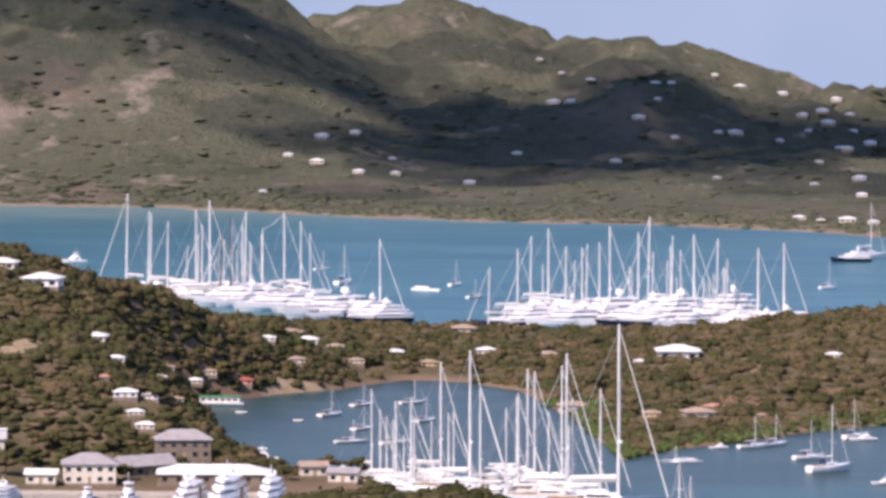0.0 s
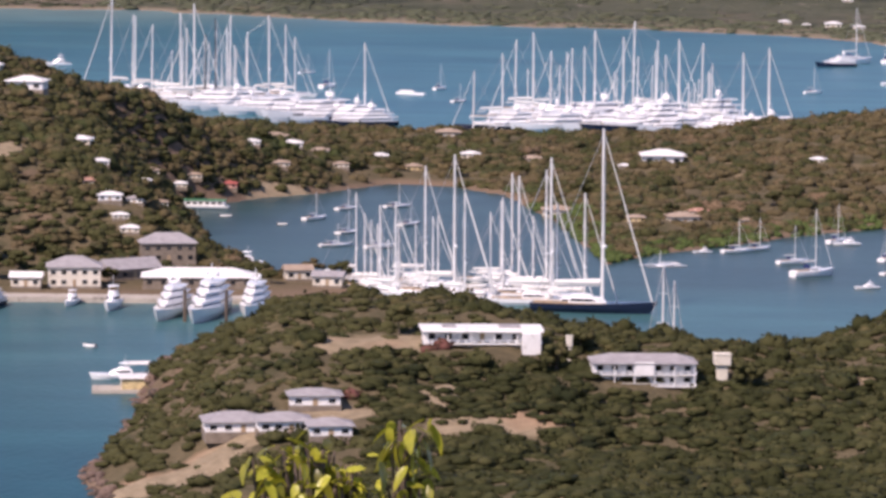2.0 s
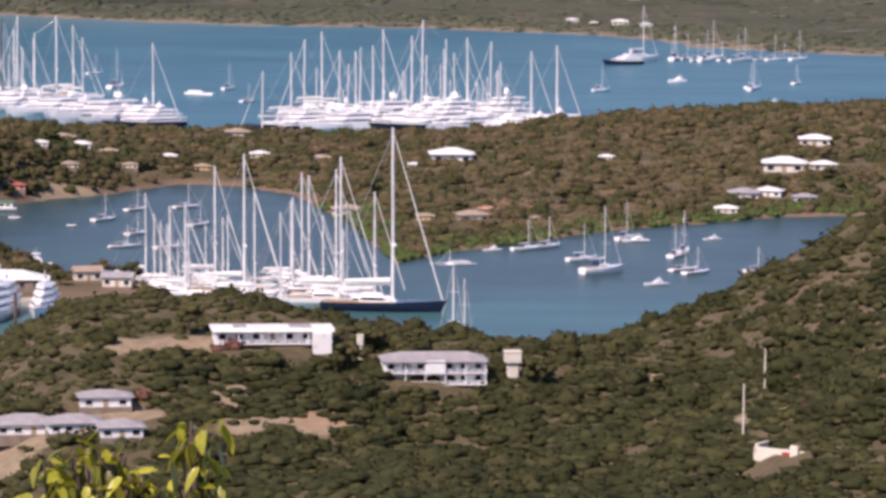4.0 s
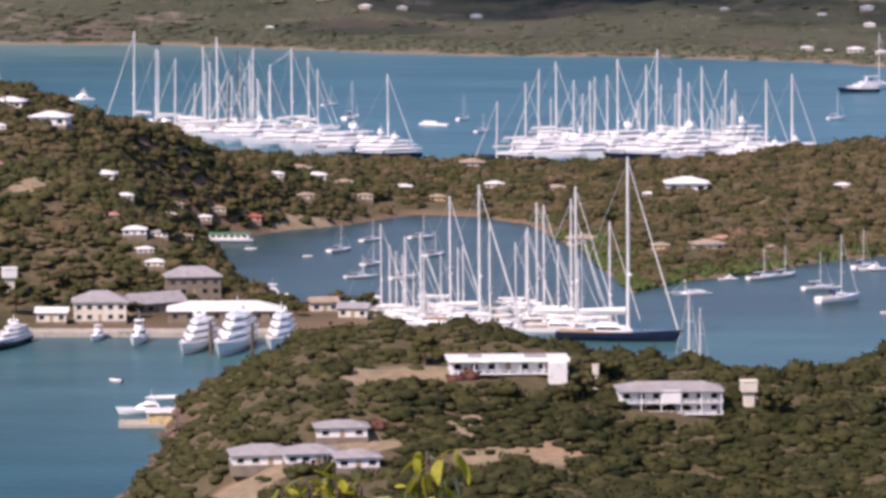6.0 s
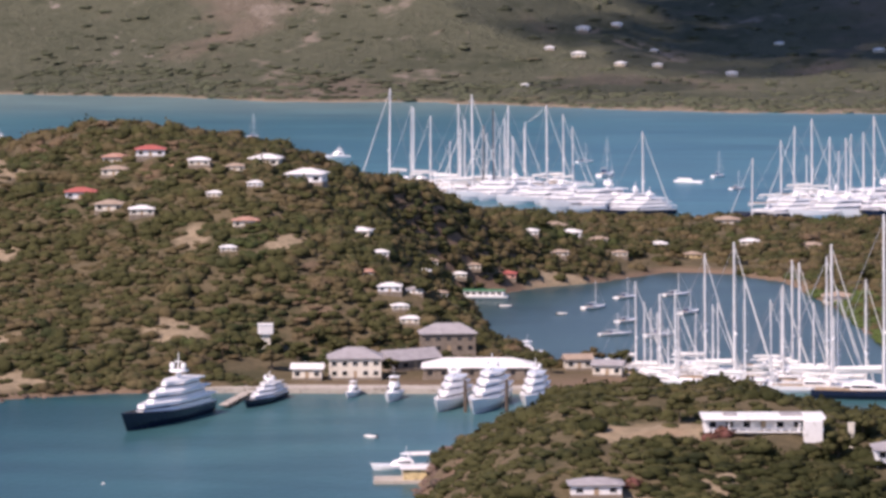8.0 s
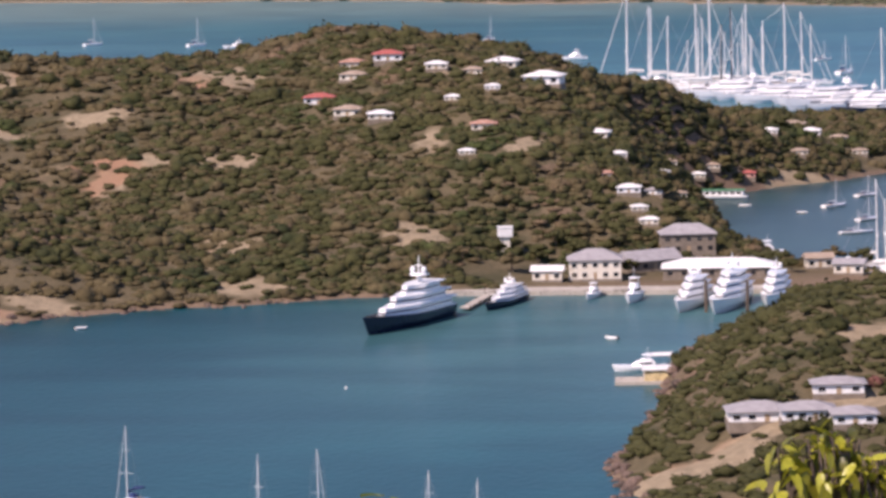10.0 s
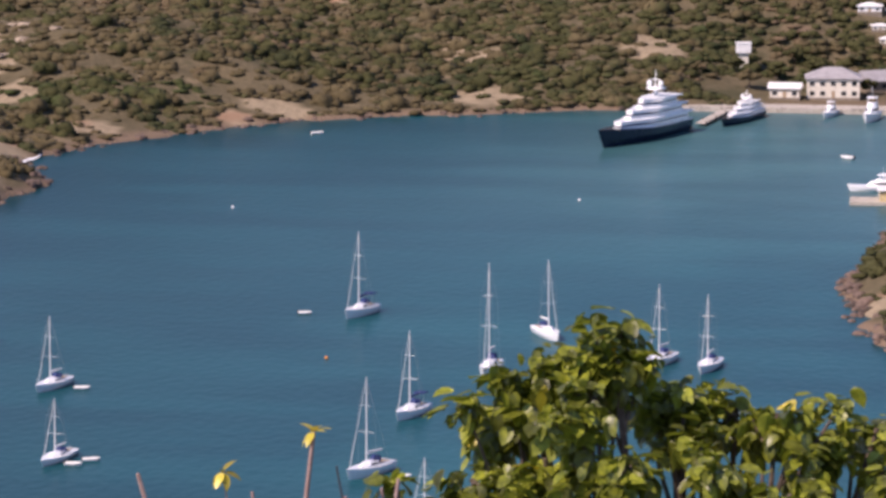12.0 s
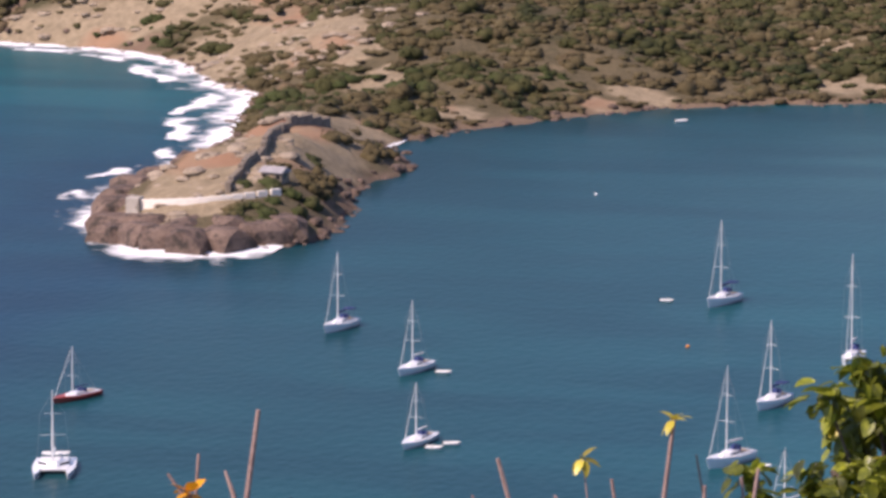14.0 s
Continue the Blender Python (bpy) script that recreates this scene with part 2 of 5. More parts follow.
def wave(x, y, s, seed):
    """Smooth uneven field of about -1 to 1, s metres across."""
    v, w = 0 * x, 0
    for k in range(4):
        a, f = seed * 1.7 + k * 2.4, 2 ** k * 6.28 / s
        u = np.cos(a) * x + np.sin(a) * y
        p = -np.sin(a) * x + np.cos(a) * y
        v = v + np.sin(f * u + seed + 1.9 * np.sin(f * 0.6 * p + k)) * np.cos(f * 0.8 * p + 1.3 * seed + 1.4 * np.sin(0.5 * f * u)) / 1.6 ** k
        w += 1 / 1.6 ** k
    return v / w * 1.6


def shore_distance(x, y, coast):
    """Metres to the coast, positive on land."""
    best, inside = np.full(x.shape, 1e9), np.zeros(x.shape, bool)
    for (ax, ay), (bx, by) in zip(coast, coast[1:] + coast[:1]):
        dx, dy = bx - ax, by - ay
        k = np.clip(((x - ax) * dx + (y - ay) * dy) / (dx * dx + dy * dy), 0, 1)
        best = np.minimum(best, np.hypot(x - ax - k * dx, y - ay - k * dy))
        if dy:
            inside ^= ((y < ay) != (y < by)) & (x < ax + (y - ay) * dx / dy)
    return np.where(inside, best, -best)


def bumps(x, y, hills):
    z = 0 * x
    for cx, cy, h, a, b, turn in hills:
        c, s = np.cos(np.radians(turn)), np.sin(np.radians(turn))
        u, v = (c * (x - cx) + s * (y - cy)) / a, (-s * (x - cx) + c * (y - cy)) / b
        z = z + (h * np.exp(-0.5 * (u * u + v * v))) ** 3
    return z ** (1 / 3)


def near_height(x, y):
    d = shore_distance(x, y, NEAR_LAND) + 2.5 * wave(x, y, 30, 1)
    r = np.hypot(x, y)
    h = bumps(x, y, HILLS) + 2.0 + 2.0 * wave(x, y, 90, 2) + 1.0 * wave(x, y, 28, 3)
    quay = np.exp(-((x + 75) / 85) ** 4 - ((y - 1185) / 55) ** 4)
    h = h * (1 - quay) + 2.0 * quay
    rise = np.clip(d / 34, 0, 1) ** 0.7
    fort = np.exp(-((x + 318) / 48) ** 4 - ((y - 890) / 85) ** 4)
    rise = rise * (1 - fort) + fort * np.clip(d / 14, 0, 1) ** 0.55
    z = np.where(d > 0, 0.35 + (np.maximum(h, 1.2) - 0.35) * rise, np.maximum(-4, d * 0.5))
    lookout = 137.6 - 0.32 * np.maximum(r - 5, 0) - 26 * np.clip((r - 12) / 60, 0, 1)
    return np.maximum(z, np.where(r < 430, lookout + 1.5 * wave(x, y, 40, 5) * np.clip((r - 30) / 60, 0, 1), z))


def far_height(x, y):
    d = shore_distance(x, y, FAR_COAST) + 14 * wave(x, y, 160, 4)
    h = bumps(x, y, FAR_HILLS) + 6 + np.clip((d - 200) / 900, 0, 1) * (22 * wave(x, y, 500, 6) + 14 * wave(x, y, 170, 7) + 5 * wave(x, y, 110, 8))
    return np.where(d > 0, 0.5 + np.maximum(h, 4) * np.clip(d / 420, 0, 1) ** 0.9, np.maximum(-4, d * 0.2))


# open ground: centre and half-widths of clearings, terraces and washed slopes
BARE_HEADLAND = [(-13, 885, 13, 9), (17, 827, 15, 7), (4, 843, 4, 9), (-18, 834, 8, 6), (-46, 808, 9, 12), (-62, 805, 7, 12), (70, 872, 3, 8), (115, 790, 7, 10), (99, 860, 3, 8), (-36, 820, 14, 6)]
BARE_SLOPE = [(-120, 1327, 7, 12), (-140, 1288, 7, 10), (-168, 1212, 9, 12), (-184, 1389, 12, 6), (-136, 1378, 7, 10), (-47, 1503, 24, 16), (-357, 1402, 19, 18), (-267, 1412, 16, 22), (-283, 1308, 18, 7), (-283, 1289, 7, 15),
              (-341, 1336, 16, 8), (-246, 1310, 10, 11), (-225, 1206, 12, 5), (-212, 1155, 13, 9), (-174, 1304, 6, 11), (-302, 1355, 12, 8), (-269, 1119, 10, 6), (-232, 1223, 6, 10)]
BARE_WEST = [(-381, 1155, 14, 23), (-346, 1100, 9, 12), (-313, 1067, 10, 8), (-278, 1102, 7, 6), (-417, 1182, 30, 42), (-502, 1241, 34, 9), (-470, 1236, 60, 10), (-360, 1130, 8, 14), (-326, 985, 13, 46), (-316, 905, 17, 62), (-318, 850, 16, 14)]


def bare(x, y):
    """How open the ground is: 1 on earth and dry grass, 0 under scrub."""
    o = 0 * x
    for cx, cy, a, b in BARE_HEADLAND + BARE_SLOPE + BARE_WEST:
        k = np.hypot((x - cx) / a, (y - cy) / b)
        o = np.maximum(o, np.clip((1.3 - k) / 0.5, 0, 1))
    return o


def ground(x, y):
    """Height of the land at one spot."""
    x, y = np.array([float(x)]), np.array([float(y)])
    return float(near_height(x, y)[0] if y[0] < 2350 else far_height(x, y)[0])


# ---- meshes ----
def mesh_of(name, verts, faces, material, smooth=False):
    me = bpy.data.meshes.new(name)
    verts, faces = np.asarray(verts, np.float32), np.asarray(faces, np.int32)
    k = faces.shape[1]
    me.vertices.add(len(verts)), me.loops.add(faces.size), me.polygons.add(len(faces))
    me.vertices.foreach_set("co", verts.ravel())
    me.loops.foreach_set("vertex_index", faces.ravel())
    me.polygons.foreach_set("loop_start", np.arange(0, faces.size, k, dtype=np.int32))
    me.polygons.foreach_set("use_smooth", np.full(len(faces), smooth))
    me.update(calc_edges=True)
    me.validate()
    me.materials.append(material)
    return me


def grid(x0, x1, y0, y1, step, height, keep=-3.9):
    xs, ys = np.arange(x0, x1 + step, step), np.arange(y0, y1 + step, step)
    gx, gy = np.meshgrid(xs, ys)
    z = height(gx.ravel(), gy.ravel())
    n, i = len(xs), np.arange(len(xs) * len(ys)).reshape(len(ys), len(xs))
    f = np.stack([i[:-1, :-1], i[:-1, 1:], i[1:, 1:], i[1:, :-1]], -1).reshape(-1, 4)
    f = f[(z[f] > keep).any(1)]
    return np.stack([gx.ravel(), gy.ravel(), z], -1), f


def land_material(name, far=False):
    """Dry grass, bare earth and scrub in patches; washed rock along the water."""
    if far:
        # hill colours lifted and greyed to carry the haze of distance
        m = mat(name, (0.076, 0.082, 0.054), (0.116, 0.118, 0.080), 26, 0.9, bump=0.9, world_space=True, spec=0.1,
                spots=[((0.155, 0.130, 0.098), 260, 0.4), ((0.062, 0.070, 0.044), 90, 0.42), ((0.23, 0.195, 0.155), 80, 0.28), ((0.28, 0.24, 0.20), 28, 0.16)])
    else:
        m = mat(name, (0.080, 0.068, 0.040), (0.150, 0.118, 0.070), 5, 0.95, bump=0.5, world_space=True, spec=0.1,
                spots=[((0.072, 0.066, 0.036), 30, 0.42), ((0.20, 0.155, 0.095), 16, 0.25)])
    n, l = m.node_tree.nodes, m.node_tree.links
    b = n["Principled BSDF"]
    col = b.inputs["Base Color"].links[0].from_socket
    z = n.new("ShaderNodeSeparateXYZ")
    l.new(n.new("ShaderNodeNewGeometry").outputs["Position"], z.inputs[0])
    r = n.new("ShaderNodeMapRange")
    r.inputs["From Min"].default_value, r.inputs["From Max"].default_value = (1.9, 0.8) if not far else (2.5, 0.5)
    l.new(z.outputs["Z"], r.inputs["Value"])
    x = n.new("ShaderNodeMix")
    x.data_type = "RGBA"
    x.inputs["B"].default_value = (0.19, 0.135, 0.092, 1) if not far else (0.3, 0.24, 0.17, 1)
    l.new(r.outputs["Result"], x.inputs["Factor"]), l.new(col, x.inputs["A"]), l.new(x.outputs["Result"], b.inputs["Base Color"])
    g = n.new("ShaderNodeSeparateXYZ")
    l.new(n.new("ShaderNodeNewGeometry").outputs["True Normal"], g.inputs[0])
    e = n.new("ShaderNodeMapRange")
    e.inputs["From Min"].default_value, e.inputs["From Max"].default_value = (0.84, 0.70)
    l.new(g.outputs["Z"], e.inputs["Value"])
    y = n.new("ShaderNodeMix")
    y.data_type = "RGBA"
    y.inputs["B"].default_value = (0.17, 0.115, 0.08, 1)
    l.new(e.outputs["Result"], y.inputs["Factor"]), l.new(x.outputs["Result"], y.inputs["A"])
    if not far:
        # clearings of dry grass and reddish earth, broken up at their edges
        o, e1, e2, earth_tone, cover, g1 = (n.new(k) for k in ("ShaderNodeAttribute", "ShaderNodeTexNoise", "ShaderNodeTexNoise", "ShaderNodeMix", "ShaderNodeMix", "ShaderNodeMath"))
        o.attribute_name, earth_tone.data_type, cover.data_type, g1.operation = "bare", "RGBA", "RGBA", "ADD"
        e1.inputs["Scale"].default_value, e2.inputs["Scale"].default_value, e1.inputs["Detail"].default_value = 0.16, 0.022, 7
        for q in (e1, e2):
            l.new(z.inputs[0].links[0].from_socket, q.inputs["Vector"])
        t1, t2 = n.new("ShaderNodeMapRange"), n.new("ShaderNodeMapRange")
        t1.inputs["From Min"].default_value, t1.inputs["From Max"].default_value = 0.72, 1.15
        t2.inputs["From Min"].default_value, t2.inputs["From Max"].default_value = 0.50, 0.62
        l.new(o.outputs["Fac"], g1.inputs[0]), l.new(e1.outputs["Fac"], g1.inputs[1]), l.new(g1.outputs[0], t1.inputs["Value"])
        l.new(e2.outputs["Fac"], t2.inputs["Value"]), l.new(t2.outputs["Result"], earth_tone.inputs["Factor"])
        pale = n.new("ShaderNodeMix")
        pale.data_type = "RGBA"
        pale.inputs["A"].default_value, pale.inputs["B"].default_value = (0.04, 0.035, 0.02, 1), (0.50, 0.39, 0.26, 1)
        e3 = n.new("ShaderNodeTexNoise")
        e3.inputs["Scale"].default_value, e3.inputs["Detail"].default_value, e3.inputs["Roughness"].default_value = 0.28, 8, 0.75
        l.new(z.inputs[0].links[0].from_socket, e3.inputs["Vector"]), l.new(e3.outputs["Fac"], pale.inputs["Factor"])
        earth_tone.inputs["B"].default_value = (0.31, 0.18, 0.112, 1)
        l.new(pale.outputs["Result"], earth_tone.inputs["A"])
        l.new(t1.outputs["Result"], cover.inputs["Factor"]), l.new(y.outputs["Result"], cover.inputs["A"]), l.new(earth_tone.outputs["Result"], cover.inputs["B"])
        last = cover.outputs["Result"]
        l.new(last, b.inputs["Base Color"])
    return m


earth = land_material("dry_earth")
far_earth = land_material("hazy_hill_scrub", True)

v, f = grid(-1000, 520, 560, 2120, 5, near_height)
land = mesh_of("ground", v, f, earth, True)
land.attributes.new("bare", "FLOAT", "POINT").data.foreach_set("value", bare(v[:, 0], v[:, 1]).astype(np.float32))
tagged(new("ground", land), "dry earth and scrub land round the harbours", "ground", kind="structure")
v, f = grid(-500, 520, -160, 560, 10, near_height)
tagged(new("ground_lookout", mesh_of("ground_lookout", v, f, earth, True)), "steep dry hillside falling from the lookout", "ground", kind="structure")
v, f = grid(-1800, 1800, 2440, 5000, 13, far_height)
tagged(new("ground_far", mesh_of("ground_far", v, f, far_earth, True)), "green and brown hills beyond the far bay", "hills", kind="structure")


def water_material():
    """Deep blue-green harbour water, turquoise over the sand of the far bay, with small wind waves; sky sheen is
    painted into the inner harbour's colour.
    """
    m = bpy.data.materials.new("sea_water")
    m.use_nodes = True
    n, l = m.node_tree.nodes, m.node_tree.links
    b = n["Principled BSDF"]
    b.inputs["Roughness"].default_value, b.inputs["IOR"].default_value = 0.28, 1.33
    b.inputs["Specular IOR Level"].default_value = 0.07
    co = n.new("ShaderNodeNewGeometry").outputs["Position"]
    xyz = n.new("ShaderNodeSeparateXYZ")
    l.new(co, xyz.inputs[0])

    def noise_at(scale, stretch):
        t, q = n.new("ShaderNodeTexNoise"), n.new("ShaderNodeMapping")
        q.inputs["Scale"].default_value = stretch
        t.inputs["Scale"].default_value, t.inputs["Detail"].default_value = scale, 5
        l.new(co, q.inputs["Vector"]), l.new(q.outputs[0], t.inputs["Vector"])
        return t.outputs["Fac"]

    def ramp(value, lo, hi):
        r = n.new("ShaderNodeMapRange")
        r.interpolation_type = "SMOOTHSTEP"
        r.inputs["From Min"].default_value, r.inputs["From Max"].default_value = lo, hi
        l.new(value, r.inputs["Value"])
        return r.outputs["Result"]

    def blend(fac, a, c):
        x = n.new("ShaderNodeMix")
        x.data_type = "RGBA"
        l.new(fac, x.inputs["Factor"])
        for socket, val in ((x.inputs["A"], a), (x.inputs["B"], c)):
            if isinstance(val, tuple):
                socket.default_value = (*val, 1)
            else:
                l.new(val, socket)
        return x.outputs["Result"]

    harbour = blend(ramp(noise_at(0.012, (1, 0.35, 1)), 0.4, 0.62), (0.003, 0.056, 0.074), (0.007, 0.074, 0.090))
    # paler, greyer water towards the quay: reflected sky painted into the base colour
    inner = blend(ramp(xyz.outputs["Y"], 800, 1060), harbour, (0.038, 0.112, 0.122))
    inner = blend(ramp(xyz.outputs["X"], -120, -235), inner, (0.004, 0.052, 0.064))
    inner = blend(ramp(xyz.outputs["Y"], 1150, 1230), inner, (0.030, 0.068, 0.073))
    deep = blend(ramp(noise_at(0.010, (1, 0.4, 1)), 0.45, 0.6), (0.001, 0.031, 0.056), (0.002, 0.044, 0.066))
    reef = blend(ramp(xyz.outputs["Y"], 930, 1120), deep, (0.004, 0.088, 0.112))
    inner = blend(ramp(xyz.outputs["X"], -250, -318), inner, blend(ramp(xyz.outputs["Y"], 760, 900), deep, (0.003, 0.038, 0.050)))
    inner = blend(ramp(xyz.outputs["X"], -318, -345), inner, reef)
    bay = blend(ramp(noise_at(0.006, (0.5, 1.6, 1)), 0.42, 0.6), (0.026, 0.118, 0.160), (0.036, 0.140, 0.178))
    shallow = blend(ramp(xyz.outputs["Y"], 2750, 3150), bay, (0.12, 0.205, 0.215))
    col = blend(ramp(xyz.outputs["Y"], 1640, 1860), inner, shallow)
    # cat's-paws: wind streaks a few tens of metres long, sheen painted as tone
    gust = blend(ramp(noise_at(0.035, (0.35, 1.2, 1)), 0.35, 0.68), (0.84, 0.84, 0.86), (1.14, 1.13, 1.10))
    tint = n.new("ShaderNodeMix")
    tint.data_type, tint.blend_type = "RGBA", "MULTIPLY"
    tint.inputs["Factor"].default_value = 1.0
    l.new(col, tint.inputs["A"]), l.new(gust, tint.inputs["B"])
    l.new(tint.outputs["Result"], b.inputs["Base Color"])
    k = n.new("ShaderNodeBump")
    k.inputs["Strength"].default_value, k.inputs["Distance"].default_value = 0.5, 0.35
    l.new(noise_at(0.45, (1, 0.6, 1)), k.inputs["Height"]), l.new(k.outputs[0], b.inputs["Normal"])
    return m


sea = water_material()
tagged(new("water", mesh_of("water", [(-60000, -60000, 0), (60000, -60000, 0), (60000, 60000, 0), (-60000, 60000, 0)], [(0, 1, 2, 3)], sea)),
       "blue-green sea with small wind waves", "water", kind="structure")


# the sky low behind the farthest hills
arc = [math.radians(-12 + 0.5 * k) for k in range(53)]
ring = [(-4970 * math.sin(a), 4970 * math.cos(a), h) for a in arc for h in (-20.0, 420.0)]
tagged(new("backdrop", mesh_of("backdrop", ring, [(2 * k, 2 * k + 2, 2 * k + 3, 2 * k + 1) for k in range(52)], sky_haze, True)), "pale hazy blue sky behind the hills", "sky", kind="structure")


# ---- scrub and woods ----
rng = np.random.default_rng(7)


def icosphere(level):
    bm = bmesh.new()
    bmesh.ops.create_icosphere(bm, subdivisions=level, radius=1)
    out = np.array([q.co[:] for q in bm.verts]), np.array([[q.index for q in p.verts] for p in bm.faces])
    bm.free()
    return out


BALL = icosphere(2)
SMALL_BALL = icosphere(1)


def clump(tufts, lumps, seed, ball):
    """A bush of radius 1 on the ground: uneven lumps with tufts of leaves standing out of them."""
    g = np.random.default_rng(seed)
    vs, fs, at = [], [], 0
    centres = []
    for k in range(lumps):
        a, d = g.uniform(0, 6.28), (0.0 if k == 0 else g.uniform(0.35, 0.6))
        c = np.array([d * np.cos(a), d * np.sin(a), g.uniform(0.1, 0.5)])
        s = g.uniform(0.45, 0.62) if k else 0.62
        bv, bf = ball if k == 0 else SMALL_BALL
        p = bv * s * g.uniform(0.84, 1.14, (len(bv), 1)) * (1, 1, 0.9) + c
        vs.append(p), fs.append(bf + at)
        at += len(p)
        centres.append((c, s))
    for k in range(tufts):
        c, s = centres[k % lumps]
        d = g.normal(0, 1, 3)
        d[2] = abs(d[2]) * 0.9 - 0.15
        d /= np.linalg.norm(d)
        p = c + d * s * g.uniform(0.85, 1.15)
        u = np.cross(d, g.normal(0, 1, 3))
        u /= np.linalg.norm(u)
        w = (d * 0.8 + g.normal(0, 0.5, 3))
        r = g.uniform(0.08, 0.16)
        vs.append(np.array([p - u * r, p + u * r, p + w * r * 1.1 + u * r * 0.5, p + w * r * 1.2 - u * r * 0.6]))
        fs.append(np.array([[0, 1, 2], [0, 2, 3]]) + at)
        at += 4
    return np.concatenate(vs), np.concatenate(fs)


RICH = [clump(34, 3, s, BALL) for s in range(11, 17)]
PLAIN = [clump(22, 4, s, BALL) for s in range(21, 27)]
MATS = [clump(7, 2, s, SMALL_BALL) for s in range(51, 57)]
FAR = [clump(4, 2, s, SMALL_BALL) for s in range(31, 35)]


def scatter(name, label, spots, sizes, heights, kinds, material, category="scrub"):
    vs, fs, at = [], [], 0
    for (x, y, z), s, h in zip(spots, sizes, heights):
        bv, bf = kinds[rng.integers(len(kinds))]
        a = rng.uniform(0, 6.28)
        c, q = np.cos(a) * s, np.sin(a) * s
        vs.append(np.stack([x + c * bv[:, 0] - q * bv[:, 1], y + q * bv[:, 0] + c * bv[:, 1], z - 0.25 * h + h * bv[:, 2]], -1))
        fs.append(bf + at)
        at += len(bv)
    tagged(new(name, mesh_of(name, np.concatenate(vs), np.concatenate(fs), material, True)), label, category, kind="stuff")


# houses: place, turn, width and kind
HILL_HOUSES = [(-203, 1404, 8, 11.6, "red"), (-223, 1368, 4, 11.7, "red"), (-214, 1391, -4, 10, "brown"), (-183, 1388, 6, 8.6, "cream"), (-160, 1402, -8, 12, "cream"), (-143, 1380, -6, 14.5, "white"), (-209, 1346, 0, 11, "brown"), (-196, 1333, 9, 9.4, "cream"),
               (-159, 1357, 3, 6, "white"), (-157, 1311, 8, 9.6, "tiled"), (-172, 1346, 0, 6, "cream"), (-159, 1278, 10, 6, "cream"), (-119, 1323, -10, 9, "cream"), (-217, 1411, 4, 10.4, "tiled"), (-169, 1382, 0, 8, "brown")]
TOWN_HOUSES = [(-110, 1300, 5, 6.5, "white"), (-100, 1391, 8, 7.3, "brown"), (-77, 1494, 0, 8, "pink"), (-112, 1273, 12, 7, "tiled"), (-103, 1254, 5, 8.5, "white"), (-95, 1258, -6, 6.5, "grey"), (-98, 1331, 0, 6.5, "cream"), (-94, 1466, 4, 6.5, "cream"),
               (-89, 1478, 0, 6.5, "brown"), (-95, 1239, -4, 7, "cream"), (-55, 1576, 0, 9.2, "white"), (-58, 1536, 5, 7.6, "brown"), (-35, 1577, 3, 7, "brown"), (-44, 1596, 0, 8, "brown"), (-5, 1600, 0, 8, "ochre"), (-91, 1313, 9, 6.5, "brown"),
               (-99, 1245, 14, 6, "cream"), (-70, 1545, 0, 7, "white"), (-66, 1675, 0, 12, "brown"), (-20, 1640, 0, 8, "cream"), (10, 1790, 4, 12, "brown")]
EAST_HOUSES = [(98, 1602, 0, 18.7, "white"), (82, 1598, 0, 6, "cream"), (161, 1585, -20, 7, "cream"), (251, 1607, -8, 14, "cream"), (227, 1531, -8, 18, "cream"), (203, 1473, -10, 13, "grey"), (214, 1479, -20, 11, "white"), (192, 1441, -10, 9.3, "cream"),
               (226, 1469, 4, 9.6, "grey"), (93, 1395, 12, 12, "brown"), (76, 1394, 0, 7.3, "ochre"), (116, 1400, 0, 6.5, "brown"), (49, 1439, 0, 12, "brown"), (45, 1652, 0, 9.6, "brown"), (19, 1675, 0, 8.8, "cream"), (101, 1429, -25, 8.4, "tiled"), (244, 1539, 6, 11, "cream")]

# clearings: centre and half-widths, where houses, paths and bare slopes stay open
CLEAR = [(13, 879, 16, 7), (50, 854, 15, 5), (-34, 822, 19, 9), (-22, 832, 10, 10), (-12, 884, 9, 6), (8, 823, 20, 5), (-58, 806, 7, 8), (-75, 1182, 75, 30),
         (109, 735, 9, 14), (-302, 1070, 12, 6), (-20, 1572, 45, 7)]
CLEAR += [(x, y - 2.5, w * 0.5 + 1, 4.5) for x, y, turn, w, kind in HILL_HOUSES + TOWN_HOUSES + EAST_HOUSES]


def open_spot(x, y):
    o = np.zeros(x.shape, bool)
    for cx, cy, a, b in CLEAR:
        o |= ((x - cx) / a) ** 2 + ((y - cy) / b) ** 2 < 1
    return o


def sow(count, x0, x1, y0, y1, shore, thick, seed=3):
    x, y = rng.uniform(x0, x1, count), rng.uniform(y0, y1, count)
    d = shore_distance(x, y, NEAR_LAND)
    n = wave(x, y, 70, seed) + 0.6 * wave(x, y, 22, seed + 4) + rng.uniform(-0.4, 0.4, count)
    k = (d > shore) & (n > thick) & ~open_spot(x, y) & (bare(x, y) < rng.uniform(0.2, 1.2, count))
    x, y = x[k], y[k]
    return np.stack([x, y, near_height(x, y)], -1)


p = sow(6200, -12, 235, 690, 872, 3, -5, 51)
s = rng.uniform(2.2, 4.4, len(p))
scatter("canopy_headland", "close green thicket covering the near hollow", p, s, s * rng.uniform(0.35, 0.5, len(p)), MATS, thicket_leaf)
p = sow(2200, -95, 235, 690, 1080, 3, -0.6, 3)
s = 1.4 + 3.2 * rng.uniform(0, 1, len(p)) ** 1.5
scatter("scrub_headland", "dense olive-green scrub on the near headland", p, s, s * rng.uniform(0.6, 0.9, len(p)), RICH, green_leaf)
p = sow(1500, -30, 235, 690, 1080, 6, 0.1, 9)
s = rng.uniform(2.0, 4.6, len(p))
